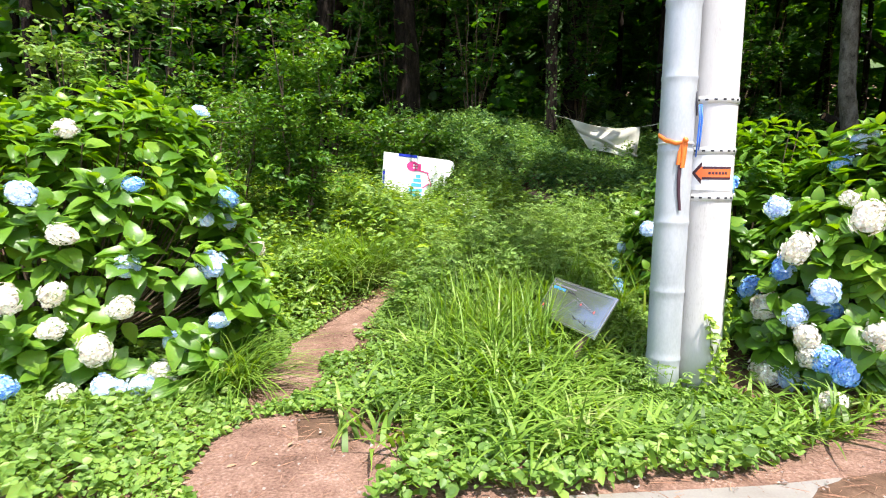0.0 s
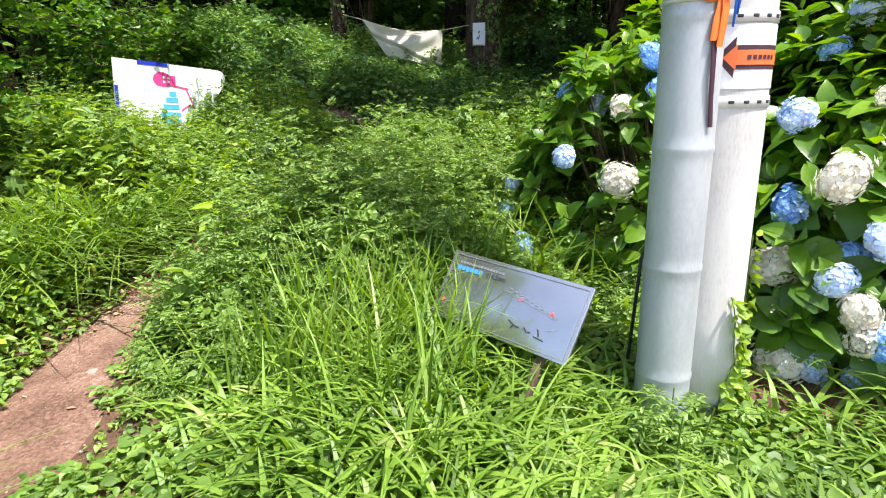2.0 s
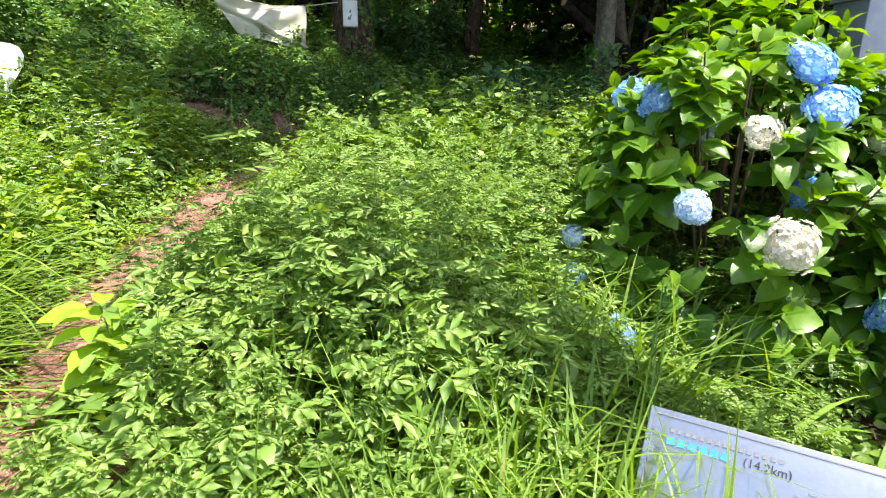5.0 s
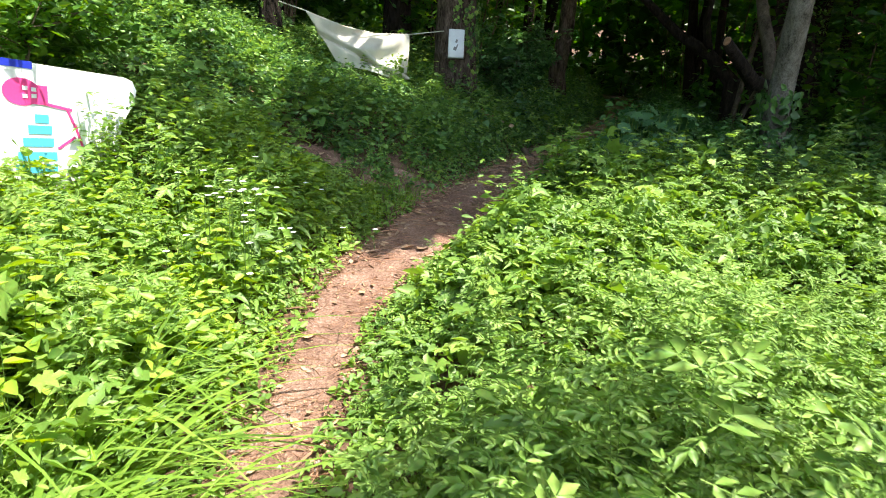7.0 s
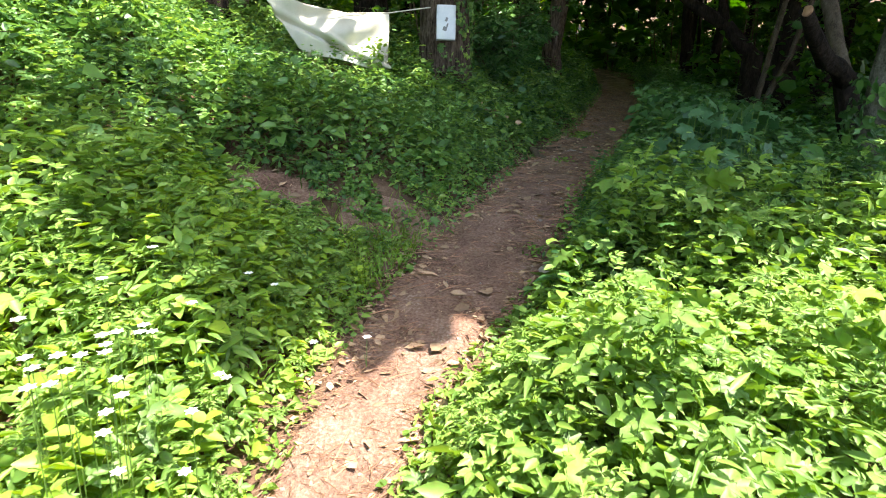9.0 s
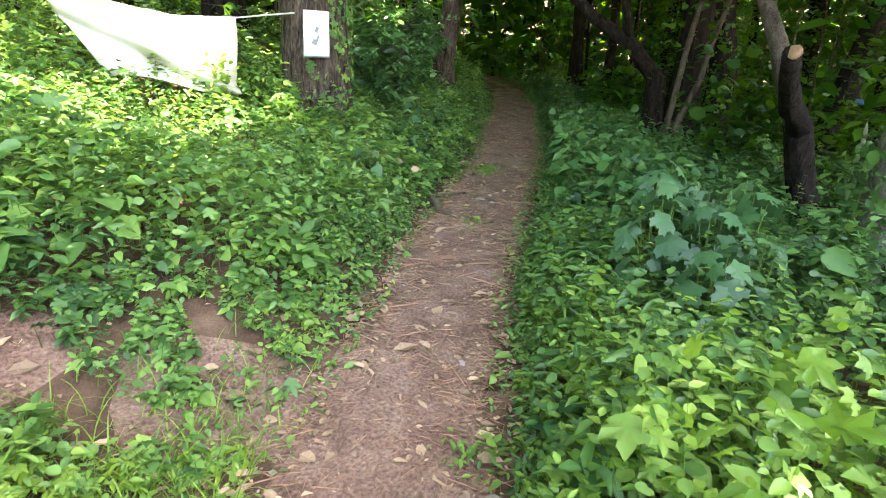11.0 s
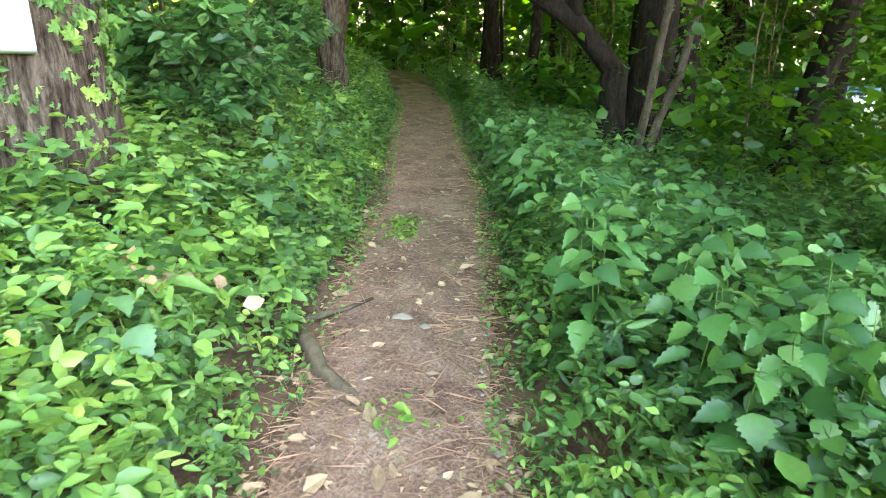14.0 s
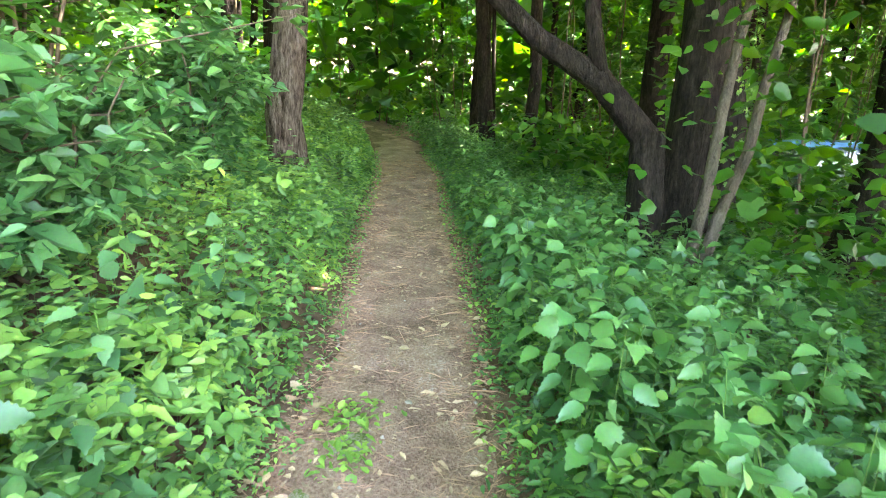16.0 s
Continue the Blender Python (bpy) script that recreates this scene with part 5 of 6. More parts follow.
def pale_tree():
    """A leaning pale-barked trunk, its foot wrapped in dark creeper."""
    bz = float(land(5.66, 8.30)) - 0.05
    t = thing("tree", "pale mottled trunk with creeper round its foot", "tree", "trees of the wood", (5.66, 8.30, bz))
    pts = [(0, 0, 0), (-0.03, -0.02, 0.7), (-0.08, -0.06, 1.45), (-0.27, -0.20, 2.1), (-0.36, -0.26, 3.2), (-0.2, -0.1, 5.0), (0.1, 0.2, 8.5)]
    v, f = trunk_tube(pts, 0.13, 0.08, 28, 0.035)
    put_part("trunk", mesh_arrays("trunk", v, f, M_ASHBARK), t)
    n = 620
    z = rng.uniform(0.0, 1.35, n)
    a = rng.uniform(0, 6.28, n)
    out = np.stack([np.cos(a), np.sin(a), np.zeros(n)], 1)
    p = np.stack([-0.06 * z, -0.04 * z, z], 1) + out * (0.15 + 0.09 * rng.uniform(0, 1, n))[:, None]
    lv, lf = leaves(p, np.cross(out, rng.standard_normal((n, 3))) + np.array([0, 0, -0.6]), unit(out + 0.4 * rng.standard_normal((n, 3))), 0.075 * np.exp(rng.normal(0, 0.3, n)), OVAL)
    put_part("creeper", mesh_arrays("creeper", lv, lf, M_SLOPE_DIM), t, "dark green creeper round the foot")
    put_part("limb", CROWNS[0][0], t).location = (0, 0, 1.0)


pale_tree()


def sawn_tree():
    """A leaning forked tree: one limb cut short, the other pale and rising."""
    b = np.array([7.85, 9.12, float(land(7.85, 9.12)) - 0.05])
    t = thing("sawn_tree", "crooked dark tree with one sawn-off limb and a pale rising stem", "tree", at=tuple(b))
    fork = np.array([7.22, 9.24, 1.88]) - b
    stub = np.array([5.54, 8.92, 2.395]) - b
    v1, f1 = trunk_tube([(0, 0, 0), (-0.12, 0.0, 0.45), (-0.38, 0.06, 0.85), tuple(fork)], 0.13, 0.115)
    put_part("trunk", mesh_arrays("trunk", v1, f1, M_BARK), t)
    mid = fork + (stub - fork) * 0.45 + np.array([0, 0.03, -0.09])
    v2, f2 = tube([fork + np.array([0.10, 0, -0.08]), fork * 0.6 + mid * 0.4 + np.array([0, 0, 0.03]), mid, mid * 0.45 + stub * 0.55 + np.array([0, 0.02, 0.02]), stub], [0.11, 0.088, 0.080, 0.068, 0.054], 14, 0.07)
    limb = put_part("sawn_limb", mesh_arrays("sawn_limb", v2, f2, M_BARK), t)
    cut = bmesh.new()
    bmesh.ops.create_cone(cut, cap_ends=True, segments=14, radius1=0.054, radius2=0.044, depth=0.02)
    for v in cut.verts:
        v.co += Vector((0.006 * noise.noise(v.co * 40), 0.006 * noise.noise(v.co * 37 + Vector((5, 0, 0))), 0.35 * v.co.x))
    co = part("cut_face", cut, M_SAWN, limb, "orange-brown sawn end")
    co.matrix_basis = Matrix.Translation(stub) @ Vector(stub - mid).to_track_quat("Z", "Y").to_matrix().to_4x4()
    v3, f3 = tube(wander(fork - np.array([0, 0, 0.06]), np.array([7.55, 9.80, 2.90]) - b, 4, 0.012), [0.10, 0.085, 0.08, 0.078], 12, 0.05, cap=False)
    v4, f4 = tube(wander(np.array([7.55, 9.80, 2.90]) - b, np.array([9.0, 11.3, 6.4]) - b, 7, 0.05), np.linspace(0.078, 0.045, 7), 12, 0.05)
    v, f = joined([(v3, f3), (v4, f4)])
    put_part("pale_stem", mesh_arrays("pale_stem", v, f, M_PALEBARK), t)
    for nm, me in zip(("limb", "crown"), CROWNS[1]):
        put_part(nm, me, t)


sawn_tree()


def forked_tree():
    """Thick limb that sweeps out over the path from the big trunk, and the pale twin stems beside it."""
    b = np.array([11.5, 12.75, float(land(11.5, 12.75)) - 0.05])
    t = thing("forked_tree", "dark forked tree with a limb sweeping over the path", "tree", at=tuple(b))
    v, f = trunk_tube([(0, 0, 0), (0.05, 0, 0.8), (0.10, 0.05, 1.6)], 0.20, 0.17)
    put_part("trunk", mesh_arrays("trunk", v, f, M_BARK), t)
    v, f = tube([(0.10, 0.05, 1.5), (-0.25, 0.5, 2.1), (-0.6, 1.05, 2.5), (-1.1, 1.9, 3.4), (-1.7, 2.9, 4.4)], [0.16, 0.13, 0.11, 0.08, 0.04], 12, 0.04)
    put_part("limb", mesh_arrays("limb", v, f, M_BARK), t)
    v, f = tube([(-0.25, 0.5, 2.1), (-0.35, 0.6, 2.8), (-0.25, 0.5, 4.2)], [0.10, 0.08, 0.05], 10, 0.04)
    put_part("limb", mesh_arrays("limb", v, f, M_BARK), t)
    b2 = np.array([10.35, 12.0, float(land(10.35, 12.0)) - 0.05])
    s = thing("twin_stem_tree", "slender pale twin-stemmed young tree", "tree", at=tuple(b2))
    for dx, top in ((0.0, (1.2, -0.55, 3.6)), (0.14, (0.75, -0.3, 4.2))):
        v, f = tube(wander((dx, 0, 0), top, 8, 0.03), np.linspace(0.06, 0.03, 8), 10, 0.04)
        put_part("stem", mesh_arrays("stem", v, f, M_PALEBARK), s)
    n = 260
    p = np.array([0.6, -0.25, 2.4]) + rng.normal(0, 1, (n, 3)) * np.array([0.55, 0.5, 1.0])
    ahead, up = random_frames(n, 0.6)
    v, f = leaves(p, ahead, up, 0.13 * np.exp(rng.normal(0, 0.25, n)), BROAD)
    put_part("foliage", mesh_arrays("foliage", v, f, M_CANOPY), s)


forked_tree()


def sapling_mesh(k):
    ln = 4.0 + 0.7 * k
    v, f = tube(wander((0, 0, 0), (rng.normal(0, 0.4), rng.normal(0, 0.4), ln), 9, 0.05), np.linspace(0.024, 0.008, 9), 7, 0.04)
    n = 220
    p = np.stack([rng.normal(0, 0.6, n), rng.normal(0, 0.6, n), rng.uniform(1.2, ln + 0.5, n)], 1)
    ahead, up = random_frames(n, 0.6)
    lv, lf = leaves(p, ahead, up, 0.12 * np.exp(rng.normal(0, 0.3, n)), OVAL)
    return mesh_arrays("stem", v, f, M_TWIG), mesh_arrays("foliage", lv, lf, M_CANOPY, smooth=False)


SAPLINGS = [sapling_mesh(k) for k in range(4)]
spots = []
while len(spots) < 56:
    px, py = rng.uniform(6, 26), rng.uniform(11, 34)
    d, half, along = way_distance(np.array([px]), np.array([py]))
    if abs(d[0]) > 2.4 and (d[0] < -2.6 or rng.uniform() < 0.35):
        spots.append((px, py))
for k, (px, py) in enumerate(spots):
    sap = thing("sapling", "thin young tree with a sparse leafy stem", "tree", "saplings in the wood", (px, py, float(land(px, py)) - 0.03), (0, 0, 71.0 * k))
    for nm, me in zip(("stem", "foliage"), SAPLINGS[k % 4]):
        put_part(nm, me, sap)


def shrub(label, base, height, spread, count, size, seed, mat=None, start=0.25):
    bz = float(land(*base))
    s = thing("shrub", label, "shrub", at=(*base, bz - 0.03))
    stems, spots = [], []
    for k in range(9):
        a, ln = 2.4 * k, height * rng.uniform(0.65, 1.0)
        tip = np.array([math.cos(a) * spread * rng.uniform(0.2, 0.8), math.sin(a) * spread * rng.uniform(0.2, 0.8), ln])
        line = wander((0.03 * math.cos(a), 0.03 * math.sin(a), 0), tip, 8, 0.04)
        stems.append(tube(line, np.linspace(0.02, 0.005, 8), 5, cap=False))
        for q in range(11):
            i = rng.integers(2, 8)
            p1 = line[i] + np.array([rng.normal(0, 0.35 * spread), rng.normal(0, 0.35 * spread), rng.uniform(-0.05, 0.35)])
            stems.append(tube([line[i], (line[i] + p1) / 2 + rng.normal(0, 0.02, 3), p1], [0.006, 0.005, 0.002], 4, cap=False))
            for u in np.linspace(0.25, 1.0, 9):
                spots.append(line[i] * (1 - u) + p1 * u)
        spots += list(line[int(8 * start):])
    v, f = joined(stems)
    put_part("branch", mesh_arrays("branch", v, f, M_TWIG), s)
    spots = np.array(spots)
    p = spots[rng.integers(0, len(spots), count)] + rng.normal(0, 0.05, (count, 3))
    ahead, up = random_frames(count, 0.5)
    v, f = leaves(p, ahead, up, size * np.exp(rng.normal(0, 0.25, count)), OVAL)
    put_part("foliage", mesh_arrays("foliage", v, f, mat or M_SHRUB, smooth=False), s)
    return s


shrub("tall loose small-leaved green shrub beside the white board", (-1.95, 6.8), 3.1, 0.85, 9000, 0.065, 1)
shrub("light green small-leaved shrub behind the hydrangea", (-4.0, 5.5), 3.0, 0.9, 6500, 0.07, 2, M_WEED)
shrub("small-leaved shrub between hydrangea and board", (-2.9, 6.6), 2.0, 0.8, 4500, 0.06, 3)
shrub("vine-smothered shrub behind the white board", (-1.3, 10.3), 1.7, 1.2, 7000, 0.08, 4)
shrub("dark shrub under the trees", (-3.6, 9.5), 2.4, 1.3, 6500, 0.08, 5)
shrub("leafy shrub on the bank above the path", (6.4, 14.4), 1.5, 0.9, 4500, 0.11, 6, M_BIG)
shrub("leafy shrub on the bank beside the trunk", (8.3, 15.8), 1.6, 0.9, 4000, 0.11, 7, M_BIG)
EDGE_BUSHES = [(-6.0, 9.6), (-5.0, 11.0), (-3.0, 11.6), (0.0, 13.8), (2.9, 16.2), (-2.0, 14.2), (7.0, 16.0), (5.9, 15.4), (8.6, 8.0)]
for k, (bx, by) in enumerate(EDGE_BUSHES):
    tall = shrub("tall dark leafy young tree at the wood's edge", (bx, by), 4.6 + 0.35 * (k % 4), 1.7, 2600, 0.135, 20 + k, M_CANOPY, 0.4)
    tall["group"] = "young trees at the wood's edge"
shrub("dark shrub below the path", (8.3, 8.9), 1.0, 1.0, 3800, 0.09, 8, M_SHADE)

# ---- far woods ----


def far_leaves(name, label, n, r0, r1, z0, z1, size, gap):
    ang, rad = rng.uniform(-1.0, 3.7, n), r0 + (r1 - r0) * rng.uniform(0, 1, n) ** 1.6
    fx, fy = 8 + rad * np.cos(ang), 11 + rad * np.sin(ang)
    d, half, along = way_distance(fx, fy)
    ok = (np.abs(d) > gap) & (fy > 10.0 + 2.2 * np.clip(2 - fx, 0, 2) - 0.35 * np.clip(fx - 6, 0, 40))
    fx, fy = fx[ok], fy[ok]
    p = np.stack([fx, fy, land(fx, fy) + z0 + rng.uniform(0, 1, len(fx)) * (z1 - z0) * (0.75 + 0.35 * wave(fx, fy, 0.5, 71))], 1)
    ahead, up = random_frames(len(p), 0.4)
    v, f = leaves(p, ahead, up, size * np.exp(rng.normal(0, 0.3, len(p))), FAR)
    return tagged(new(name, mesh_arrays(name, v, f, M_CANOPY, smooth=False)), label, "woods", kind="stuff")


far_leaves("far_woods", "dense green woodland in the distance", 62000, 20, 62, 0.0, 14.0, 0.85, 1.6)
far_leaves("understory", "low leafy undergrowth deep in the wood", 34000, 7.5, 32, 0.0, 1.6, 0.24, 1.9)


def shade_roof():
    """An added leaf roof, mostly out of view, that shades wood and path."""
    # leaf batches for wood, far wood, south side and clearing edge, to block sun
    x = np.concatenate([rng.uniform(-9, 24, 30000), rng.uniform(-30, 60, 26000), rng.uniform(7, 34, 9000), rng.uniform(3.2, 9.5, 5000)])
    y = np.concatenate([rng.uniform(4.5, 28, 30000), rng.uniform(5, 60, 26000), rng.uniform(-6, 14, 9000), rng.uniform(4.6, 9.5, 5000)])
    big = np.repeat([0.62, 1.25, 0.95, 0.60], [30000, 26000, 9000, 5000])
    s = 0.5 * x + 0.85 * y
    ok = ((s + 0.5 * wave(x, y, 0.9, 91) > 7.1 + 0.45 * np.clip(-x, 0, 4) - 0.65 * np.clip(x - 4, 0, 2)) | (big == 0.95)) & (y > 5.4 - 0.1 * x + 0.3 * np.clip(2 - x, 0, 9) - 0.9 * np.clip(x - 3.5, 0, 1) - 1.6 * np.clip(x - 6.5, 0, 9)) & ((big < 1) | (x < -9) | (x > 24) | (y > 28))
    d, half, along = way_distance(x, y)
    # gap along the path that lets sky light down
    ok &= ~((np.abs(d - 1.9) < np.interp(s, [7.7, 9.3, 11, 13.5, 19, 24], [2.4, 3.4, 3.3, 2.6, 2.2, 1.0]) + 0.7 * wave(x, y, 1.2, 92)) & (s > 7.7) & (rng.uniform(0, 1, len(x)) > 0.08))
    # thinned spots that let sun through to brighten the ground behind
    ok &= np.maximum(np.maximum(0.6 * spot(x, y, 3.4, 8.6, 2.0, 1.3), 0.85 * np.minimum(1, 1.4 * spot(x, y, 4.5, 5.75, 0.9, 0.65))), 0.35 * (x > 16) * (d < -3)) < rng.uniform(0, 1, len(x))
    x, y, big = x[ok], y[ok], big[ok]
    p = np.stack([x, y, land(x, y) + rng.uniform(6.2, 9.5, len(x))], 1)
    ahead, up = random_frames(len(p), 0.6)
    v, f = leaves(p, ahead, up, big * np.exp(rng.normal(0, 0.3, len(p))), FAR)
    tagged(new("shade_canopy", mesh_arrays("shade_canopy", v, f, M_CANOPY, smooth=False)), "added leaf roof, mostly out of view, that shades the wood", "woods", kind="stuff")


shade_roof()
# thicket below the path
n = 30000
x, y = rng.uniform(8.2, 24, n), rng.uniform(1.5, 17, n)
d, half, along = way_distance(x, y)
ok = (d < -3.6 - 0.8 * wave(x, y, 0.8, 95)) & (0.5 * x + 0.85 * y > 9.6) & (wave(x, y, 0.9, 96) > -0.45) & ~((x > 13) & (np.abs(y - 11.5) < 0.8))
x, y = x[ok], y[ok]
p = np.stack([x, y, land(x, y) + rng.uniform(0, 1, len(x)) ** 1.3 * (3.0 + 1.6 * wave(x, y, 0.7, 97))], 1)
ahead, up = random_frames(len(p), 0.45)
v, f = leaves(p, ahead, up, 0.17 * np.exp(rng.normal(0, 0.3, len(p))), FAR)
tagged(new("thicket", mesh_arrays("thicket", v, f, M_CANOPY, smooth=True)), "dark leafy thicket on the slope below the path", "woods", kind="stuff")
trunks = []
while len(trunks) < 170:
    a, r_ = rng.uniform(-0.8, 3.4), rng.uniform(14, 48)
    px, py = 8 + r_ * math.cos(a), 11 + r_ * math.sin(a)
    d, half, along = way_distance(np.array([px]), np.array([py]))
    if abs(d[0]) > 2.0 and py > 12.5 - 0.35 * max(0.0, px - 6):
        z = float(land(px, py))
        rr = rng.uniform(0.06, 0.2)
        trunks.append(tube(wander((px, py, z - 0.1), (px + rng.normal(0, 0.6), py + rng.normal(0, 0.6), z + 10), 6, 0.08), np.linspace(rr, rr * 0.5, 6), 7, 0.05, cap=False))
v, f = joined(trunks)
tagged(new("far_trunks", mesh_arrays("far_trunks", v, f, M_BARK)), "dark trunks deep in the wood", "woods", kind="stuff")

# ---- small things along the path ----


def stone(label, place, size, mat, seed, sink=0.3, category="stone"):
    bm = bmesh.new()
    bmesh.ops.create_icosphere(bm, subdivisions=3, radius=1.0)
    for v in bm.verts:
        n_ = v.co.normalized()
        k = 1 + 0.22 * noise.noise(n_ * 1.4 + Vector((seed * 3.1, 0, 0))) + 0.10 * noise.noise(n_ * 3.5 + Vector((0, seed * 1.7, 0)))
        v.co = Vector((n_.x * size[0], n_.y * size[1], n_.z * size[2])) * k
    ob = part("stone", bm, mat)
    ob.matrix_basis = pose(place[0], place[1], float(land(place[0], place[1])) + size[2] * (1 - 2 * sink) * 0.5, 0, 0, seed * 57)
    return tagged(ob, label, category)


stone("flat pale stone lying at the path edge", (2.62, 8.72), (0.10, 0.075, 0.05), M_STONE, 1)
stone("small pale stone on the dirt path", (-0.68, 4.60), (0.055, 0.04, 0.025), M_STONE, 2)
stone("flat mossy rock set in the path", (7.03, 12.72), (0.13, 0.10, 0.035), M_MOSS, 3, 0.42)
stone("small mossy rock beside the path", (6.62, 12.62), (0.08, 0.06, 0.025), M_MOSS, 4, 0.4)
stone("pale stone on the path", (5.76, 11.67), (0.075, 0.05, 0.035), M_STONE, 5)
stone("reddish stone on the path", (5.74, 11.5), (0.05, 0.035, 0.025), M_STONE, 6)
stone("small brown stone on the path", (3.20, 9.46), (0.035, 0.03, 0.02), M_STONE, 7)
stone("dark pebble on the path", (7.5, 12.75), (0.035, 0.03, 0.025), M_STONE, 8)


def on_path(n, y0, y1, spread=1.0):
    lo, hi = np.interp([y0, y1], WAY[:, 1], RUN)
    a = rng.uniform(lo, hi, n)
    cx, cy = np.interp(a, RUN, WAY[:, 0]), np.interp(a, RUN, WAY[:, 1])
    tx, ty = np.interp(a + 0.1, RUN, WAY[:, 0]) - cx, np.interp(a + 0.1, RUN, WAY[:, 1]) - cy
    ln = np.hypot(tx, ty)
    off = np.interp(a, RUN, HALF) * rng.uniform(-1, 1, n) * spread
    return cx - ty / ln * off, cy + tx / ln * off


def litter(name, label, x, y, size, template, mat, lift=0.02, tilt=0.75):
    p = np.stack([x, y, land(x, y) + lift], 1)
    ahead, up = random_frames(len(x), tilt)
    ahead[:, 2] = rng.normal(0, 0.12, len(x))
    v, f = leaves(p, ahead, up, size * np.exp(rng.normal(0, 0.4, len(x))), template)
    return tagged(new(name, mesh_arrays(name, v, f, mat, smooth=False)), label, "litter", kind="stuff")


CURLED = (np.array([(0, 0, 0), (0.3, 0.25, 0.14), (0.4, 0, 0.0), (0.35, -0.28, 0.10), (0.75, 0.18, 0.08), (1, 0, 0.12), (0.7, -0.2, 0.16)], float), np.array([(0, 2, 1), (0, 3, 2), (2, 4, 1), (2, 5, 4), (2, 6, 5), (2, 3, 6)]))
x1, y1 = on_path(1000, 8.0, 18.0, 1.2)
x2, y2 = scatter(420, 0.8, 3.6, 9.2, 11.0, lambda x, y: np.ones_like(x) * 0.8)
x3, y3 = on_path(70, 1.4, 8.0, 1.2)
litter("fallen_leaves", "dry curled brown and tan leaves on the path", np.concatenate([x1, x2, x3]), np.concatenate([y1, y2, y3]), 0.055, CURLED, M_LITTER)
x, y = on_path(5200, 5.0, 18.0, 1.1)
litter("leaf_crumbs", "small broken bits of dry leaf on the path", x, y, 0.028, CURLED, M_LITTER, 0.018)
x, y = on_path(24000, 5.5, 19.0, 1.05)
needle = (np.array([(0, 0.012, 0), (0, -0.012, 0), (1, 0, 0.03), (0.5, 0, 0.05)], float), np.array([(0, 1, 3), (1, 2, 3), (2, 0, 3)]))
litter("pine_needles", "reddish dry needles and straw strewn on the path", x, y, 0.085, needle, M_NEEDLE, 0.016, 0.9)
x, y = scatter(2500, -2.0, 3.0, 1.4, 2.7, lambda x, y: np.ones_like(x) * 0.6)
litter("dry_straw", "dry straw and needles along the road edge", x, y, 0.08, needle, M_NEEDLE, 0.016, 0.9)
octa = (np.array([(0.5, 0, 0), (-0.5, 0, 0), (0, 0.4, 0), (0, -0.4, 0), (0, 0, 0.3), (0, 0, -0.3)], float), np.array([(0, 2, 4), (2, 1, 4), (1, 3, 4), (3, 0, 4), (2, 0, 5), (1, 2, 5), (3, 1, 5), (0, 3, 5)]))
x1, y1 = on_path(900, 1.2, 20.0, 1.0)
x2, y2 = scatter(300, -2, 3, 1.5, 2.5, lambda x, y: np.ones_like(x))
litter("pebbles", "small pebbles and soil crumbs on the path", np.concatenate([x1, x2]), np.concatenate([y1, y2]), 0.018, octa, M_STONE, 0.016, 0.5)


def stick(label, points, r, mat, name="fallen_stick"):
    pts = [(x, y, float(land(x, y)) + h) for x, y, h in points]
    v, f = tube(pts, np.linspace(r, r * 0.55, len(pts)) * rng.uniform(0.85, 1.2, len(pts)), 8, 0.10)
    return tagged(new(name, mesh_arrays(name, v, f, mat)), label, "stick")


stick("grey weathered root knuckle at the path edge", [(5.30, 11.98, -0.04), (5.24, 11.88, 0.05), (5.17, 11.74, 0.075), (5.10, 11.60, 0.03), (5.06, 11.42, 0.01), (5.03, 11.24, -0.02)], 0.05, M_TWIG, "root")
stick("broken dry stick lying beside the path", [(5.35, 12.05, 0.03), (5.6, 11.98, 0.04), (5.85, 11.98, 0.03)], 0.018, M_TWIG)
stick("short pale stick on bare soil", [(-1.28, 2.62, 0.02), (-1.16, 2.68, 0.025), (-1.05, 2.71, 0.02)], 0.012, M_PALEBARK)
stick("thin dry twig on the path", [(3.5, 10.25, 0.02), (3.7, 10.2, 0.02), (3.95, 10.28, 0.02)], 0.006, M_TWIG)


# ---- single plants that stand out ----


def toothed_plant(k):
    """Stalk with pairs of broad toothed leaves."""
    h = 0.58 + 0.10 * k
    v, f = tube(wander((0, 0, 0), (0.054, 0.036, 0.9 * h), 5, 0.02), np.linspace(0.0035, 0.0018, 5), 6, cap=False)
    P, A, U, S = [], [], [], []
    for j in range(22):
        u = 0.16 + 0.82 * (j // 2) / 10.5
        a = (j // 2) * 1.4 + (j % 2) * math.pi + rng.normal(0, 0.2)
        out = np.array([math.cos(a), math.sin(a), 0.35 * u - 0.55 + rng.normal(0, 0.22)])
        P.append(np.array([0.06 * u, 0.04 * u, h * u]) + out * 0.05)
        A.append(out)
        U.append(unit(np.array([0, 0, 1.0]) + 0.45 * rng.standard_normal(3)))
        S.append((0.145 - 0.10 * max(0, u - 0.5)) * rng.uniform(0.85, 1.15))
    lv, lf = leaves(np.array(P), np.array(A), np.array(U), np.array(S), TOOTHED)
    return mesh_arrays("stalk", v, f, M_STEM), mesh_arrays("foliage", lv, lf, M_BIG, smooth=True)


TOOTHED_PLANTS = [toothed_plant(k) for k in range(4)]
spots = [(4.2, 8.7), (4.75, 9.5)]
lo, hi = np.interp([10.7, 15.0], WAY[:, 1], RUN)
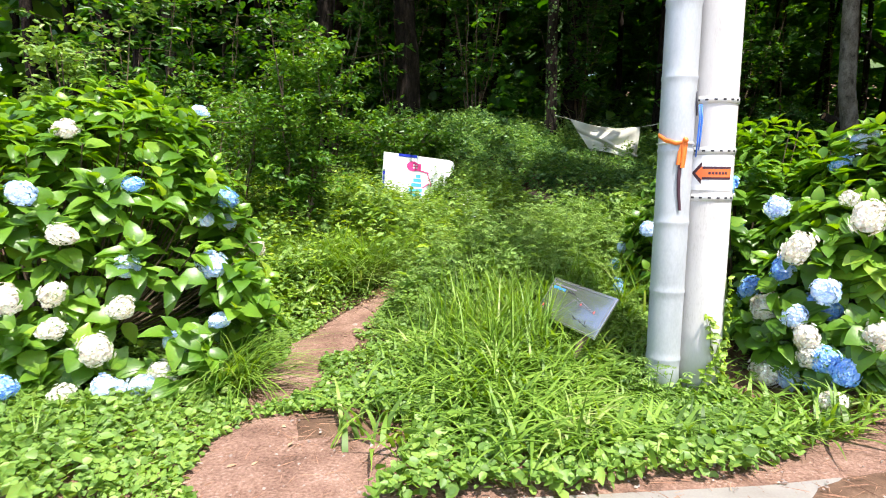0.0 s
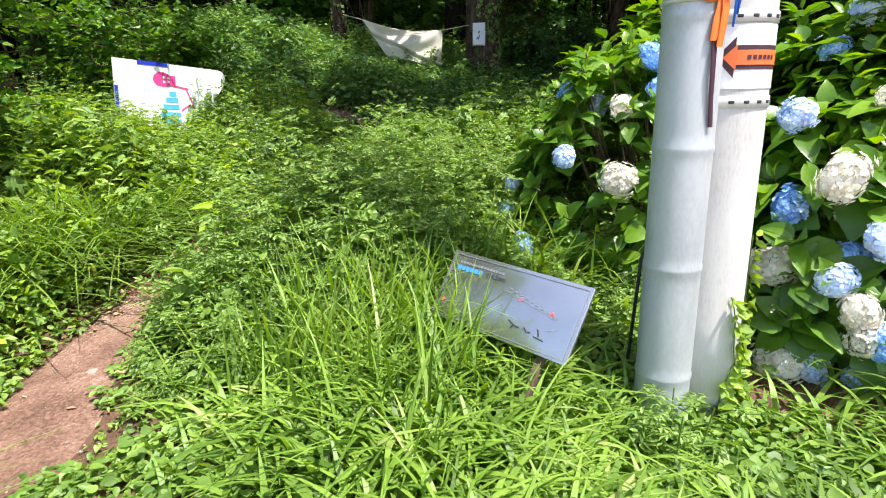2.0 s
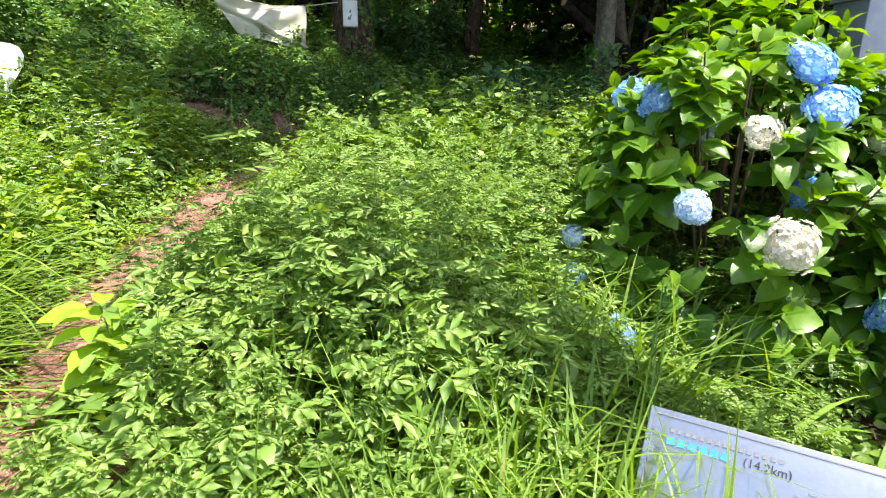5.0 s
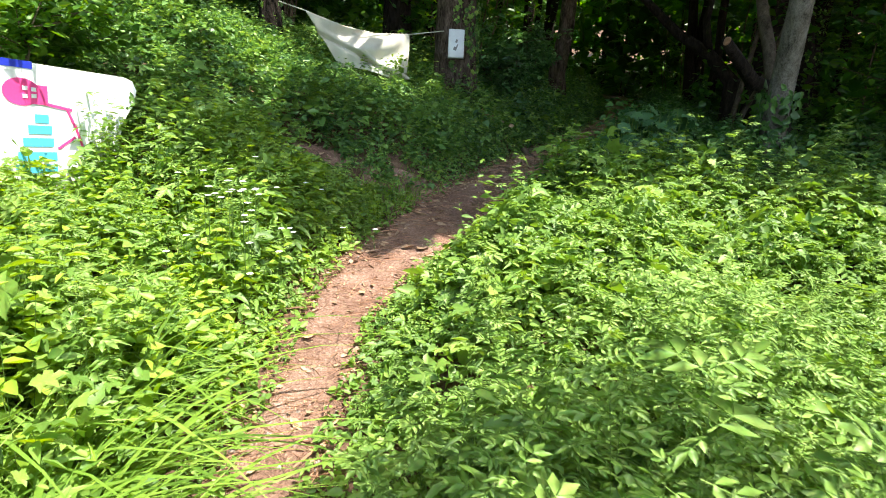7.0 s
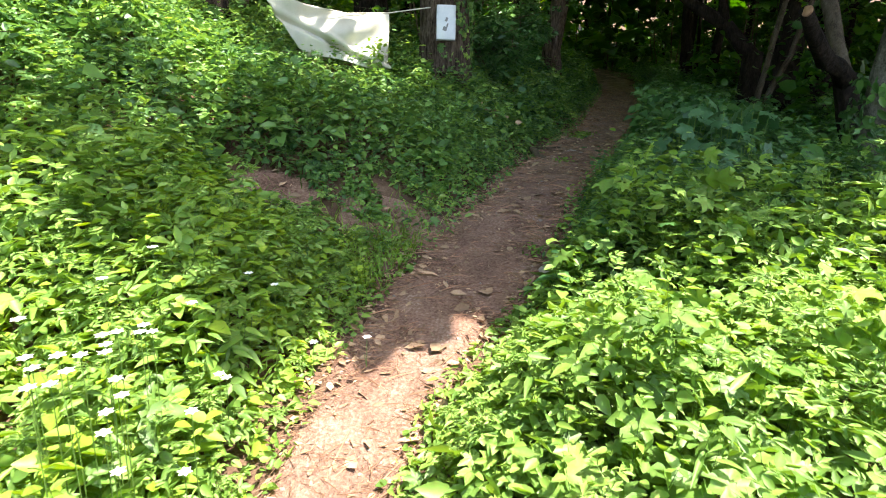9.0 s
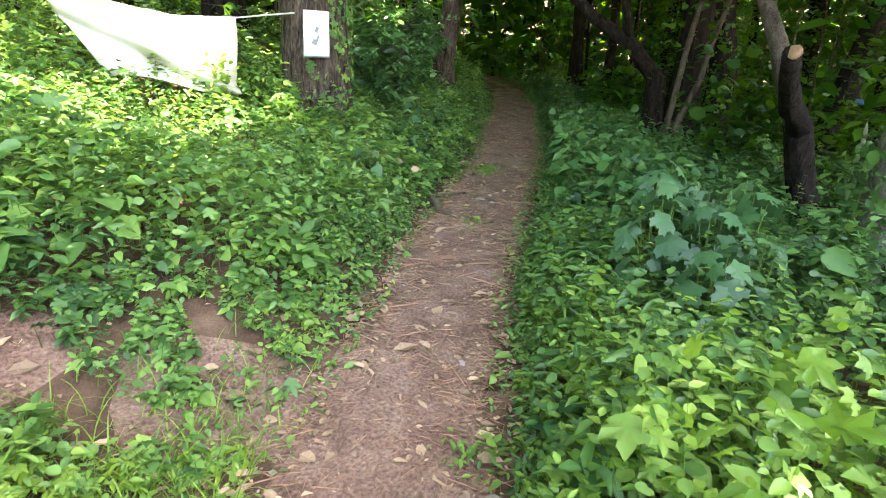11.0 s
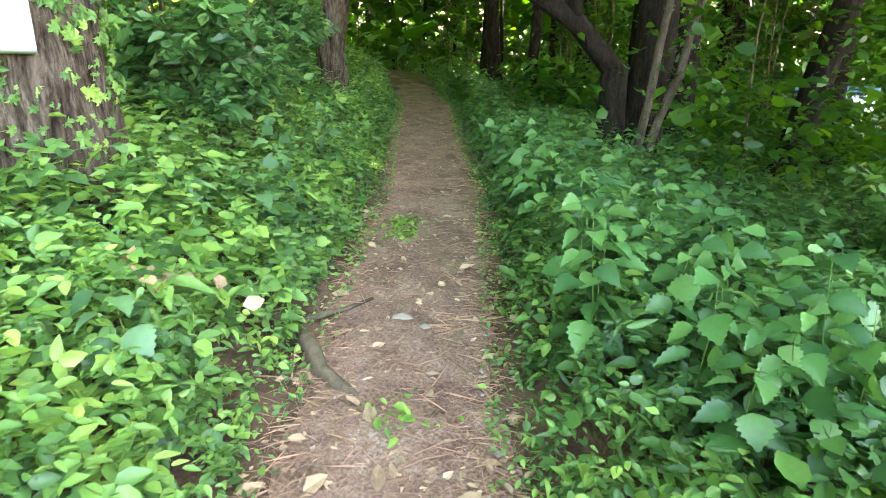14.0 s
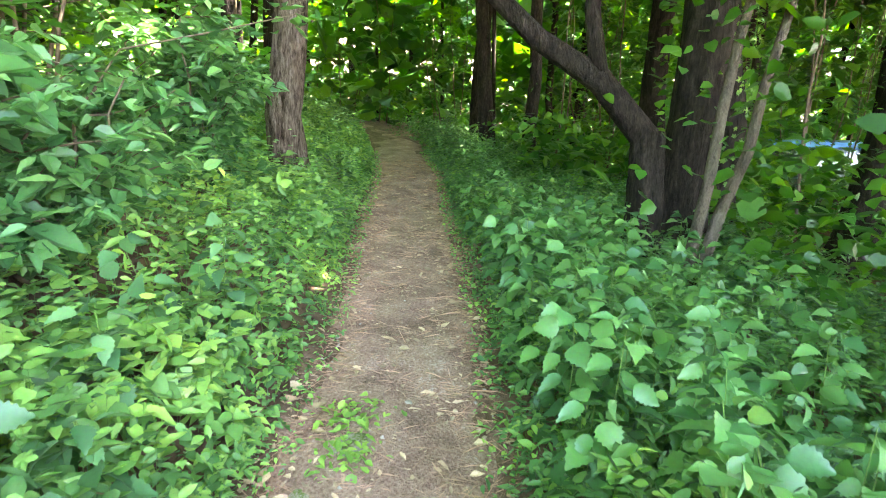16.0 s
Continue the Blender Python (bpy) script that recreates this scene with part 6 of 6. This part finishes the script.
while len(spots) < 120:
    a = rng.uniform(lo, hi)
    cx, cy = float(np.interp(a, RUN, WAY[:, 0])), float(np.interp(a, RUN, WAY[:, 1]))
    side = 1
    off = 0.80 + rng.uniform(0, 2.4) * rng.uniform(0.3, 1)
    spots.append((cx + 0.64 * off * side, cy - 0.77 * off * side))
for k in range(44):
    a, off = rng.uniform(0, 3.2), rng.uniform(0.72, 1.7)
    spots.append((7.0 + 0.81 * a + 0.58 * off, 12.45 + 0.58 * a - 0.81 * off))
for k, (px, py) in enumerate(spots):
    plant = thing("broad_leaved_plant", "tall nettle-like plant with broad toothed green leaves", "plant", "broad-leaved plants by the path", (px, py, float(land(px, py))), (rng.normal(0, 5), rng.normal(0, 5), rng.uniform(0, 360)))
    for nm, me in zip(("stalk", "foliage"), TOOTHED_PLANTS[k % 4]):
        put_part(nm, me, plant)

# pale vine-leaved plants leaning over the slope side


def vine_plant(k):
    """Stalks under a shell of large overlapping pale leaves."""
    P, A, U, S, stalks = [], [], [], [], []
    h, w = 0.66 + 0.07 * k, 0.26
    for j in range(40):
        q, u = 2.4 * j + rng.normal(0, 0.3), math.sqrt((j + 0.5) / 40)
        out = np.array([math.cos(q), math.sin(q), 0.0])
        top = out * w * u + np.array([0, 0, h * (1 - 0.78 * u ** 1.7) + rng.normal(0, 0.03)])
        stalks.append(tube([out * 0.02, out * w * u * 0.6 + np.array([0, 0, top[2] * 0.6]), top], [0.005, 0.004, 0.0025], 5, cap=False))
        P.append(top)
        A.append(out + np.array([0, 0, -0.35 - 0.7 * u + rng.normal(0, 0.2)]))
        U.append(unit(np.array([0, 0, 1.0]) + 0.9 * u * out + 0.35 * rng.standard_normal(3)))
        S.append(rng.uniform(0.085, 0.15))
    lv, lf = leaves(np.array(P), np.array(A), np.array(U), np.array(S), VINE)
    v, f = joined(stalks)
    return mesh_arrays("stalk", v, f, M_STEM), mesh_arrays("foliage", lv, lf, M_GLAUCOUS, smooth=True)


VINE_PLANTS = [vine_plant(k) for k in range(3)]
for k, (px, py) in enumerate([(4.35, 9.08), (4.62, 9.22), (4.98, 9.38), (4.50, 8.82), (4.88, 9.05), (5.2, 9.25), (4.05, 8.62), (4.30, 8.52), (4.70, 8.75)]):
    plant = thing("vine_leaved_plant", "plant with large pale grey-green toothed vine leaves", "plant", "vine-leaved plants by the path", (px, py, float(land(px, py))), (0, 0, 83.0 * k))
    tall = 1.22 if 4.2 < px < 5.0 and py > 8.7 else 1.05
    plant.matrix_basis = plant.matrix_basis @ Matrix.Diagonal((0.87 * tall, 0.87 * tall, tall, 1))
    for nm, me in zip(("stalk", "foliage"), VINE_PLANTS[k % 3]):
        put_part(nm, me, plant)

# pale toothed plants on the bank
for k, (px, py) in enumerate([(5.92, 12.76), (5.62, 12.70), (6.75, 13.6), (7.1, 13.75), (4.35, 11.75), (6.2, 13.25)]):
    plant = thing("pale_leaved_plant", "bank plant with pale grey-green toothed leaves", "plant", "pale-leaved plants on the bank", (px, py, float(land(px, py))), (rng.normal(0, 6), rng.normal(0, 6), 67.0 * k))
    stalk, crown_mesh = TOOTHED_PLANTS[k % 4]
    put_part("stalk", stalk, plant)
    pale = crown_mesh.copy()
    pale.materials[0] = M_GLAUCOUS
    put_part("foliage", pale, plant)

# yellow-leaved sprout by the path
sprout = thing("yellow_sprout", "young plant with bright yellow-green oval leaves", "plant", at=(-0.04, 5.52, float(land(-0.04, 5.52))))
v, f = tube([(0, 0, 0), (0.0, 0.01, 0.25), (-0.03, 0.0, 0.46)], [0.005, 0.004, 0.003], 6, cap=False)
put_part("stalk", mesh_arrays("stalk", v, f, M_STEM), sprout)
P, A, S = [], [], []
for j in range(34):
    u = 0.20 + 0.80 * j / 33
    a = 2.4 * j
    P.append((-0.03 * u + 0.04 * math.cos(a), 0.04 * math.sin(a), 0.46 * u))
    A.append((math.cos(a), math.sin(a), 0.1))
    S.append(0.15 * rng.uniform(0.75, 1.1))
lv, lf = leaves(np.array(P), np.array(A), unit(np.array([0, 0, 1.0]) + 0.2 * rng.standard_normal((34, 3))), np.array(S), PLUMP)
put_part("foliage", mesh_arrays("foliage", lv, lf, M_YELLOW), sprout)

# fleabane: tiny white flowers on stalks
M_DAISY = plain("white_daisy", (0.80, 0.80, 0.78), 0.6)
stalks, heads = [], []
for cx, cy, n, sp in ((0.10, 7.85, 24, 0.12), (0.40, 8.15, 6, 0.12), (0.70, 8.35, 5, 0.14)):
    for k in range(n):
        px, py = rng.normal(cx, sp), rng.normal(cy, sp)
        z0 = float(land(px, py))
        z1 = z0 + float(cover(np.array([px]), np.array([py]))[0]) * 0.9 + rng.uniform(0.15, 0.45)
        stalks.append(tube([(px, py, z0 + 0.2), (px + 0.01, py, (z0 + z1) / 2), (px + 0.02, py + 0.01, z1)], [0.002, 0.002, 0.0012], 3, cap=False))
        ring = [(px + 0.02 + 0.021 * math.cos(t) * (0.6 + 0.4 * (i % 2)), py + 0.01 + 0.021 * math.sin(t) * (0.6 + 0.4 * (i % 2)), z1 + 0.003) for i, t in enumerate(np.arange(12) * 0.5236)]
        heads.append((np.array([(px + 0.02, py + 0.01, z1 - 0.001)] + ring), np.array([(0, i + 1, (i + 1) % 12 + 1) for i in range(12)])))
v, f = joined(heads)
fleabane = tagged(new("fleabane", mesh_arrays("fleabane", v, f, M_DAISY)), "small white daisy-like flowers above the weeds", "flowers", kind="stuff")
v, f = joined(stalks)
tagged(put_part("stalk", mesh_arrays("stalk", v, f, M_STEM), fleabane), kind="stuff")

# ---- ivy on the notice tree and creepers ----


def creeper(name, label, centre, radius, z0, z1, count, size, mat, template=OVAL, arc=(0.0, 6.28)):
    a = rng.uniform(arc[0], arc[1], count)
    z = z0 + (z1 - z0) * rng.uniform(0, 1, count) ** 1.3
    out = np.stack([np.cos(a), np.sin(a), np.zeros(count)], 1)
    p = np.array([centre[0], centre[1], 0.0]) + out * (radius * rng.uniform(0.98, 1.2, count))[:, None] + np.stack([np.zeros(count)] * 2 + [z], 1)
    ahead = np.cross(out, rng.standard_normal((count, 3))) + np.array([0, 0, -0.5])
    v, f = leaves(p, ahead, unit(out + 0.35 * rng.standard_normal((count, 3))), size * np.exp(rng.normal(0, 0.3, count)), template)
    return tagged(new(name, mesh_arrays(name, v, f, mat, smooth=False)), label, "creeper", kind="stuff")


tz = float(land(4.62, 13.02))
creeper("trunk_ivy", "ivy climbing the notice tree", (4.68, 13.07), 0.32, tz, tz + 2.4, 900, 0.055, M_SHADE, LOBED, (3.9, 7.2))
creeper("trunk_ivy", "ivy on the slim rope tree", (1.90, 13.6), 0.15, tz - 0.2, tz + 4.0, 500, 0.06, M_SHADE, LOBED)
creeper("trunk_ivy", "ivy clothing the dark trunk", (13.55, 12.45), 0.29, 0.4, 4.0, 700, 0.06, M_SHADE, LOBED)
P, A, U, S, lines = [], [], [], [], []
for a0, a1, z0, z1 in ((5.6, 4.6, 0.05, 0.62), (4.3, 5.3, 0.02, 0.42), (5.9, 5.6, 0.1, 0.85)):
    strand = []
    for u in np.linspace(0, 1, 22):
        a = a0 + (a1 - a0) * u + 0.08 * math.sin(9 * u)
        out = np.array([math.cos(a), math.sin(a), 0])
        q = np.array([*SHAFT, pole_z + z0 + (z1 - z0) * u]) + out * 0.157
        strand.append(q)
        for _ in range(2):
            P.append(q + out * 0.01)
            A.append(np.array([-math.sin(a), math.cos(a), 0]) * rng.normal(0, 1) + out * 0.7 + np.array([0, 0, rng.normal(-0.1, 0.5)]))
            U.append(unit(out + np.array([0, 0, 0.8]) + 0.4 * rng.standard_normal(3)))
            S.append(0.055 * rng.uniform(0.6, 1.3))
    lines.append(tube(strand, [0.0025] * 22, 5, cap=False))
v, f = joined(lines)
vine = tagged(new("pole_vine", mesh_arrays("pole_vine", v, f, M_STEM)), "young vine creeping up the pole foot", "creeper")
lv, lf = leaves(np.array(P), np.array(A), np.array(U), np.array(S), OVAL)
put_part("foliage", mesh_arrays("foliage", lv, lf, M_LIME, smooth=True), vine)
# vine hanging over the cloth's corner
n = 130
p = np.stack([rng.normal(3.52, 0.06, n), rng.normal(12.86, 0.05, n), rng.uniform(1.75, 2.25, n)], 1)
ahead, up = random_frames(n, 0.3)
v, f = leaves(p, ahead, up, 0.06 * np.exp(rng.normal(0, 0.3, n)), OVAL)
tagged(new("cloth_vine", mesh_arrays("cloth_vine", v, f, M_WEED, smooth=False)), "green vine climbing over the hanging cloth", "creeper", kind="stuff")

# ---- grey cabinet at the road side ----
cab_z = float(land(7.4, 6.2))
cabinet = thing("equipment_cabinet", "plain grey steel cabinet half hidden by shrubs", "cabinet", at=(7.4, 6.2, cab_z), turn=(0, 0, 55))
M_GREY = plain("grey_steel", (0.30, 0.33, 0.38), 0.45, 0.2)
body = part("body", box_bm((0.6, 0.45, 1.7), 0.012, (0, 0, 0.85)), M_GREY, cabinet)
part("lid", box_bm((0.66, 0.51, 0.05), 0.01, (0, 0, 1.725)), M_BAND, cabinet, "pale overhanging lid")

# ---- pale shed seen through the trees ----
shed_z = float(land(27.0, 11.6)) - 0.1
shed = thing("white_shed", "low white-walled shed with a blue roof edge beyond the trees", "building", at=(27.0, 11.6, shed_z), turn=(0, 0, 4))
part("wall", box_bm((3.0, 3.4, 1.9), 0.02, (1.5, 0, 0.95)), M_PANEL, shed)
M_ROOFBLUE = plain("blue_roof", (0.12, 0.28, 0.55), 0.5)
part("roof", box_bm((3.4, 3.8, 0.18), 0.02, (1.5, 0, 2.0)), M_ROOFBLUE, shed)

# dead brown leaves caught in the weeds
q = 14
px, py = rng.normal(4.63, 0.10, q), rng.normal(11.95, 0.10, q)
litter("dead_leaves", "withered brown leaves caught on the weeds", px, py, 0.13, CURLED, M_LITTER, 0.42, 0.4)

# black cable behind the pole
v, f = tube([(2.06, 3.70, pole_z + 2.2), (2.02, 3.74, pole_z + 1.40), (1.97, 3.74, pole_z + 1.12), (1.91, 3.71, pole_z + 0.87), (1.82, 3.69, pole_z + 0.70), (1.78, 3.70, pole_z + 0.02)], [0.008] * 6, 8)
tagged(new("cable", mesh_arrays("cable", v, f, M_DARK)), "black cable running down behind the pole", "cable")
# leafy cut-leaved weed beside the pole foot
P, A, U, S = [], [], [], []
for k in range(70):
    h = rng.uniform(0.03, 0.32)
    a = rng.uniform(0, 6.28)
    P.append((1.60 + 0.13 * rng.standard_normal(), 3.16 + 0.10 * rng.standard_normal(), float(land(1.6, 3.16)) + h))
    A.append((math.cos(a), math.sin(a), 0.1))
    U.append(unit(np.array([0, 0, 1.0]) + 0.35 * rng.standard_normal(3)))
    S.append(rng.uniform(0.07, 0.115))
mug_z = float(land(1.6, 3.16))
mug = thing("cut_leaved_weed", "cut-leaved green weed at the pole foot", "plant", at=(1.60, 3.16, mug_z))
lv, lf = leaves(np.array(P) - np.array([1.60, 3.16, mug_z]), np.array(A), np.array(U), np.array(S), DEEP)
put_part("foliage", mesh_arrays("foliage", lv, lf, M_MUGWORT), mug)
for dx, dy in ((-0.08, 0.0), (0.05, 0.05), (0.08, -0.06), (-0.02, -0.07)):
    v, f = tube([(dx, dy, 0), (1.5 * dx, 1.5 * dy, 0.3)], [0.004, 0.003], 5, cap=False)
    put_part("stem", mesh_arrays("stem", v, f, M_STEM), mug)

# small seedlings growing on the trodden soil
for cx, cy, n in ((6.94, 12.66, 90), (7.22, 12.87, 110), (2.75, 8.95, 60), (5.0, 11.05, 30)):
    x, y = rng.normal(cx, 0.085, n), rng.normal(cy, 0.085, n)
    p = np.stack([x, y, land(x, y) + rng.uniform(0.02, 0.07, n)], 1)
    ahead, up = random_frames(n, 0.6)
    v, f = leaves(p, ahead, up, 0.045 * np.exp(rng.normal(0, 0.3, n)), OVAL)
    tagged(new("seedlings", mesh_arrays("seedlings", v, f, M_WEED)), "small green seedlings growing on the path", "weeds", kind="stuff")
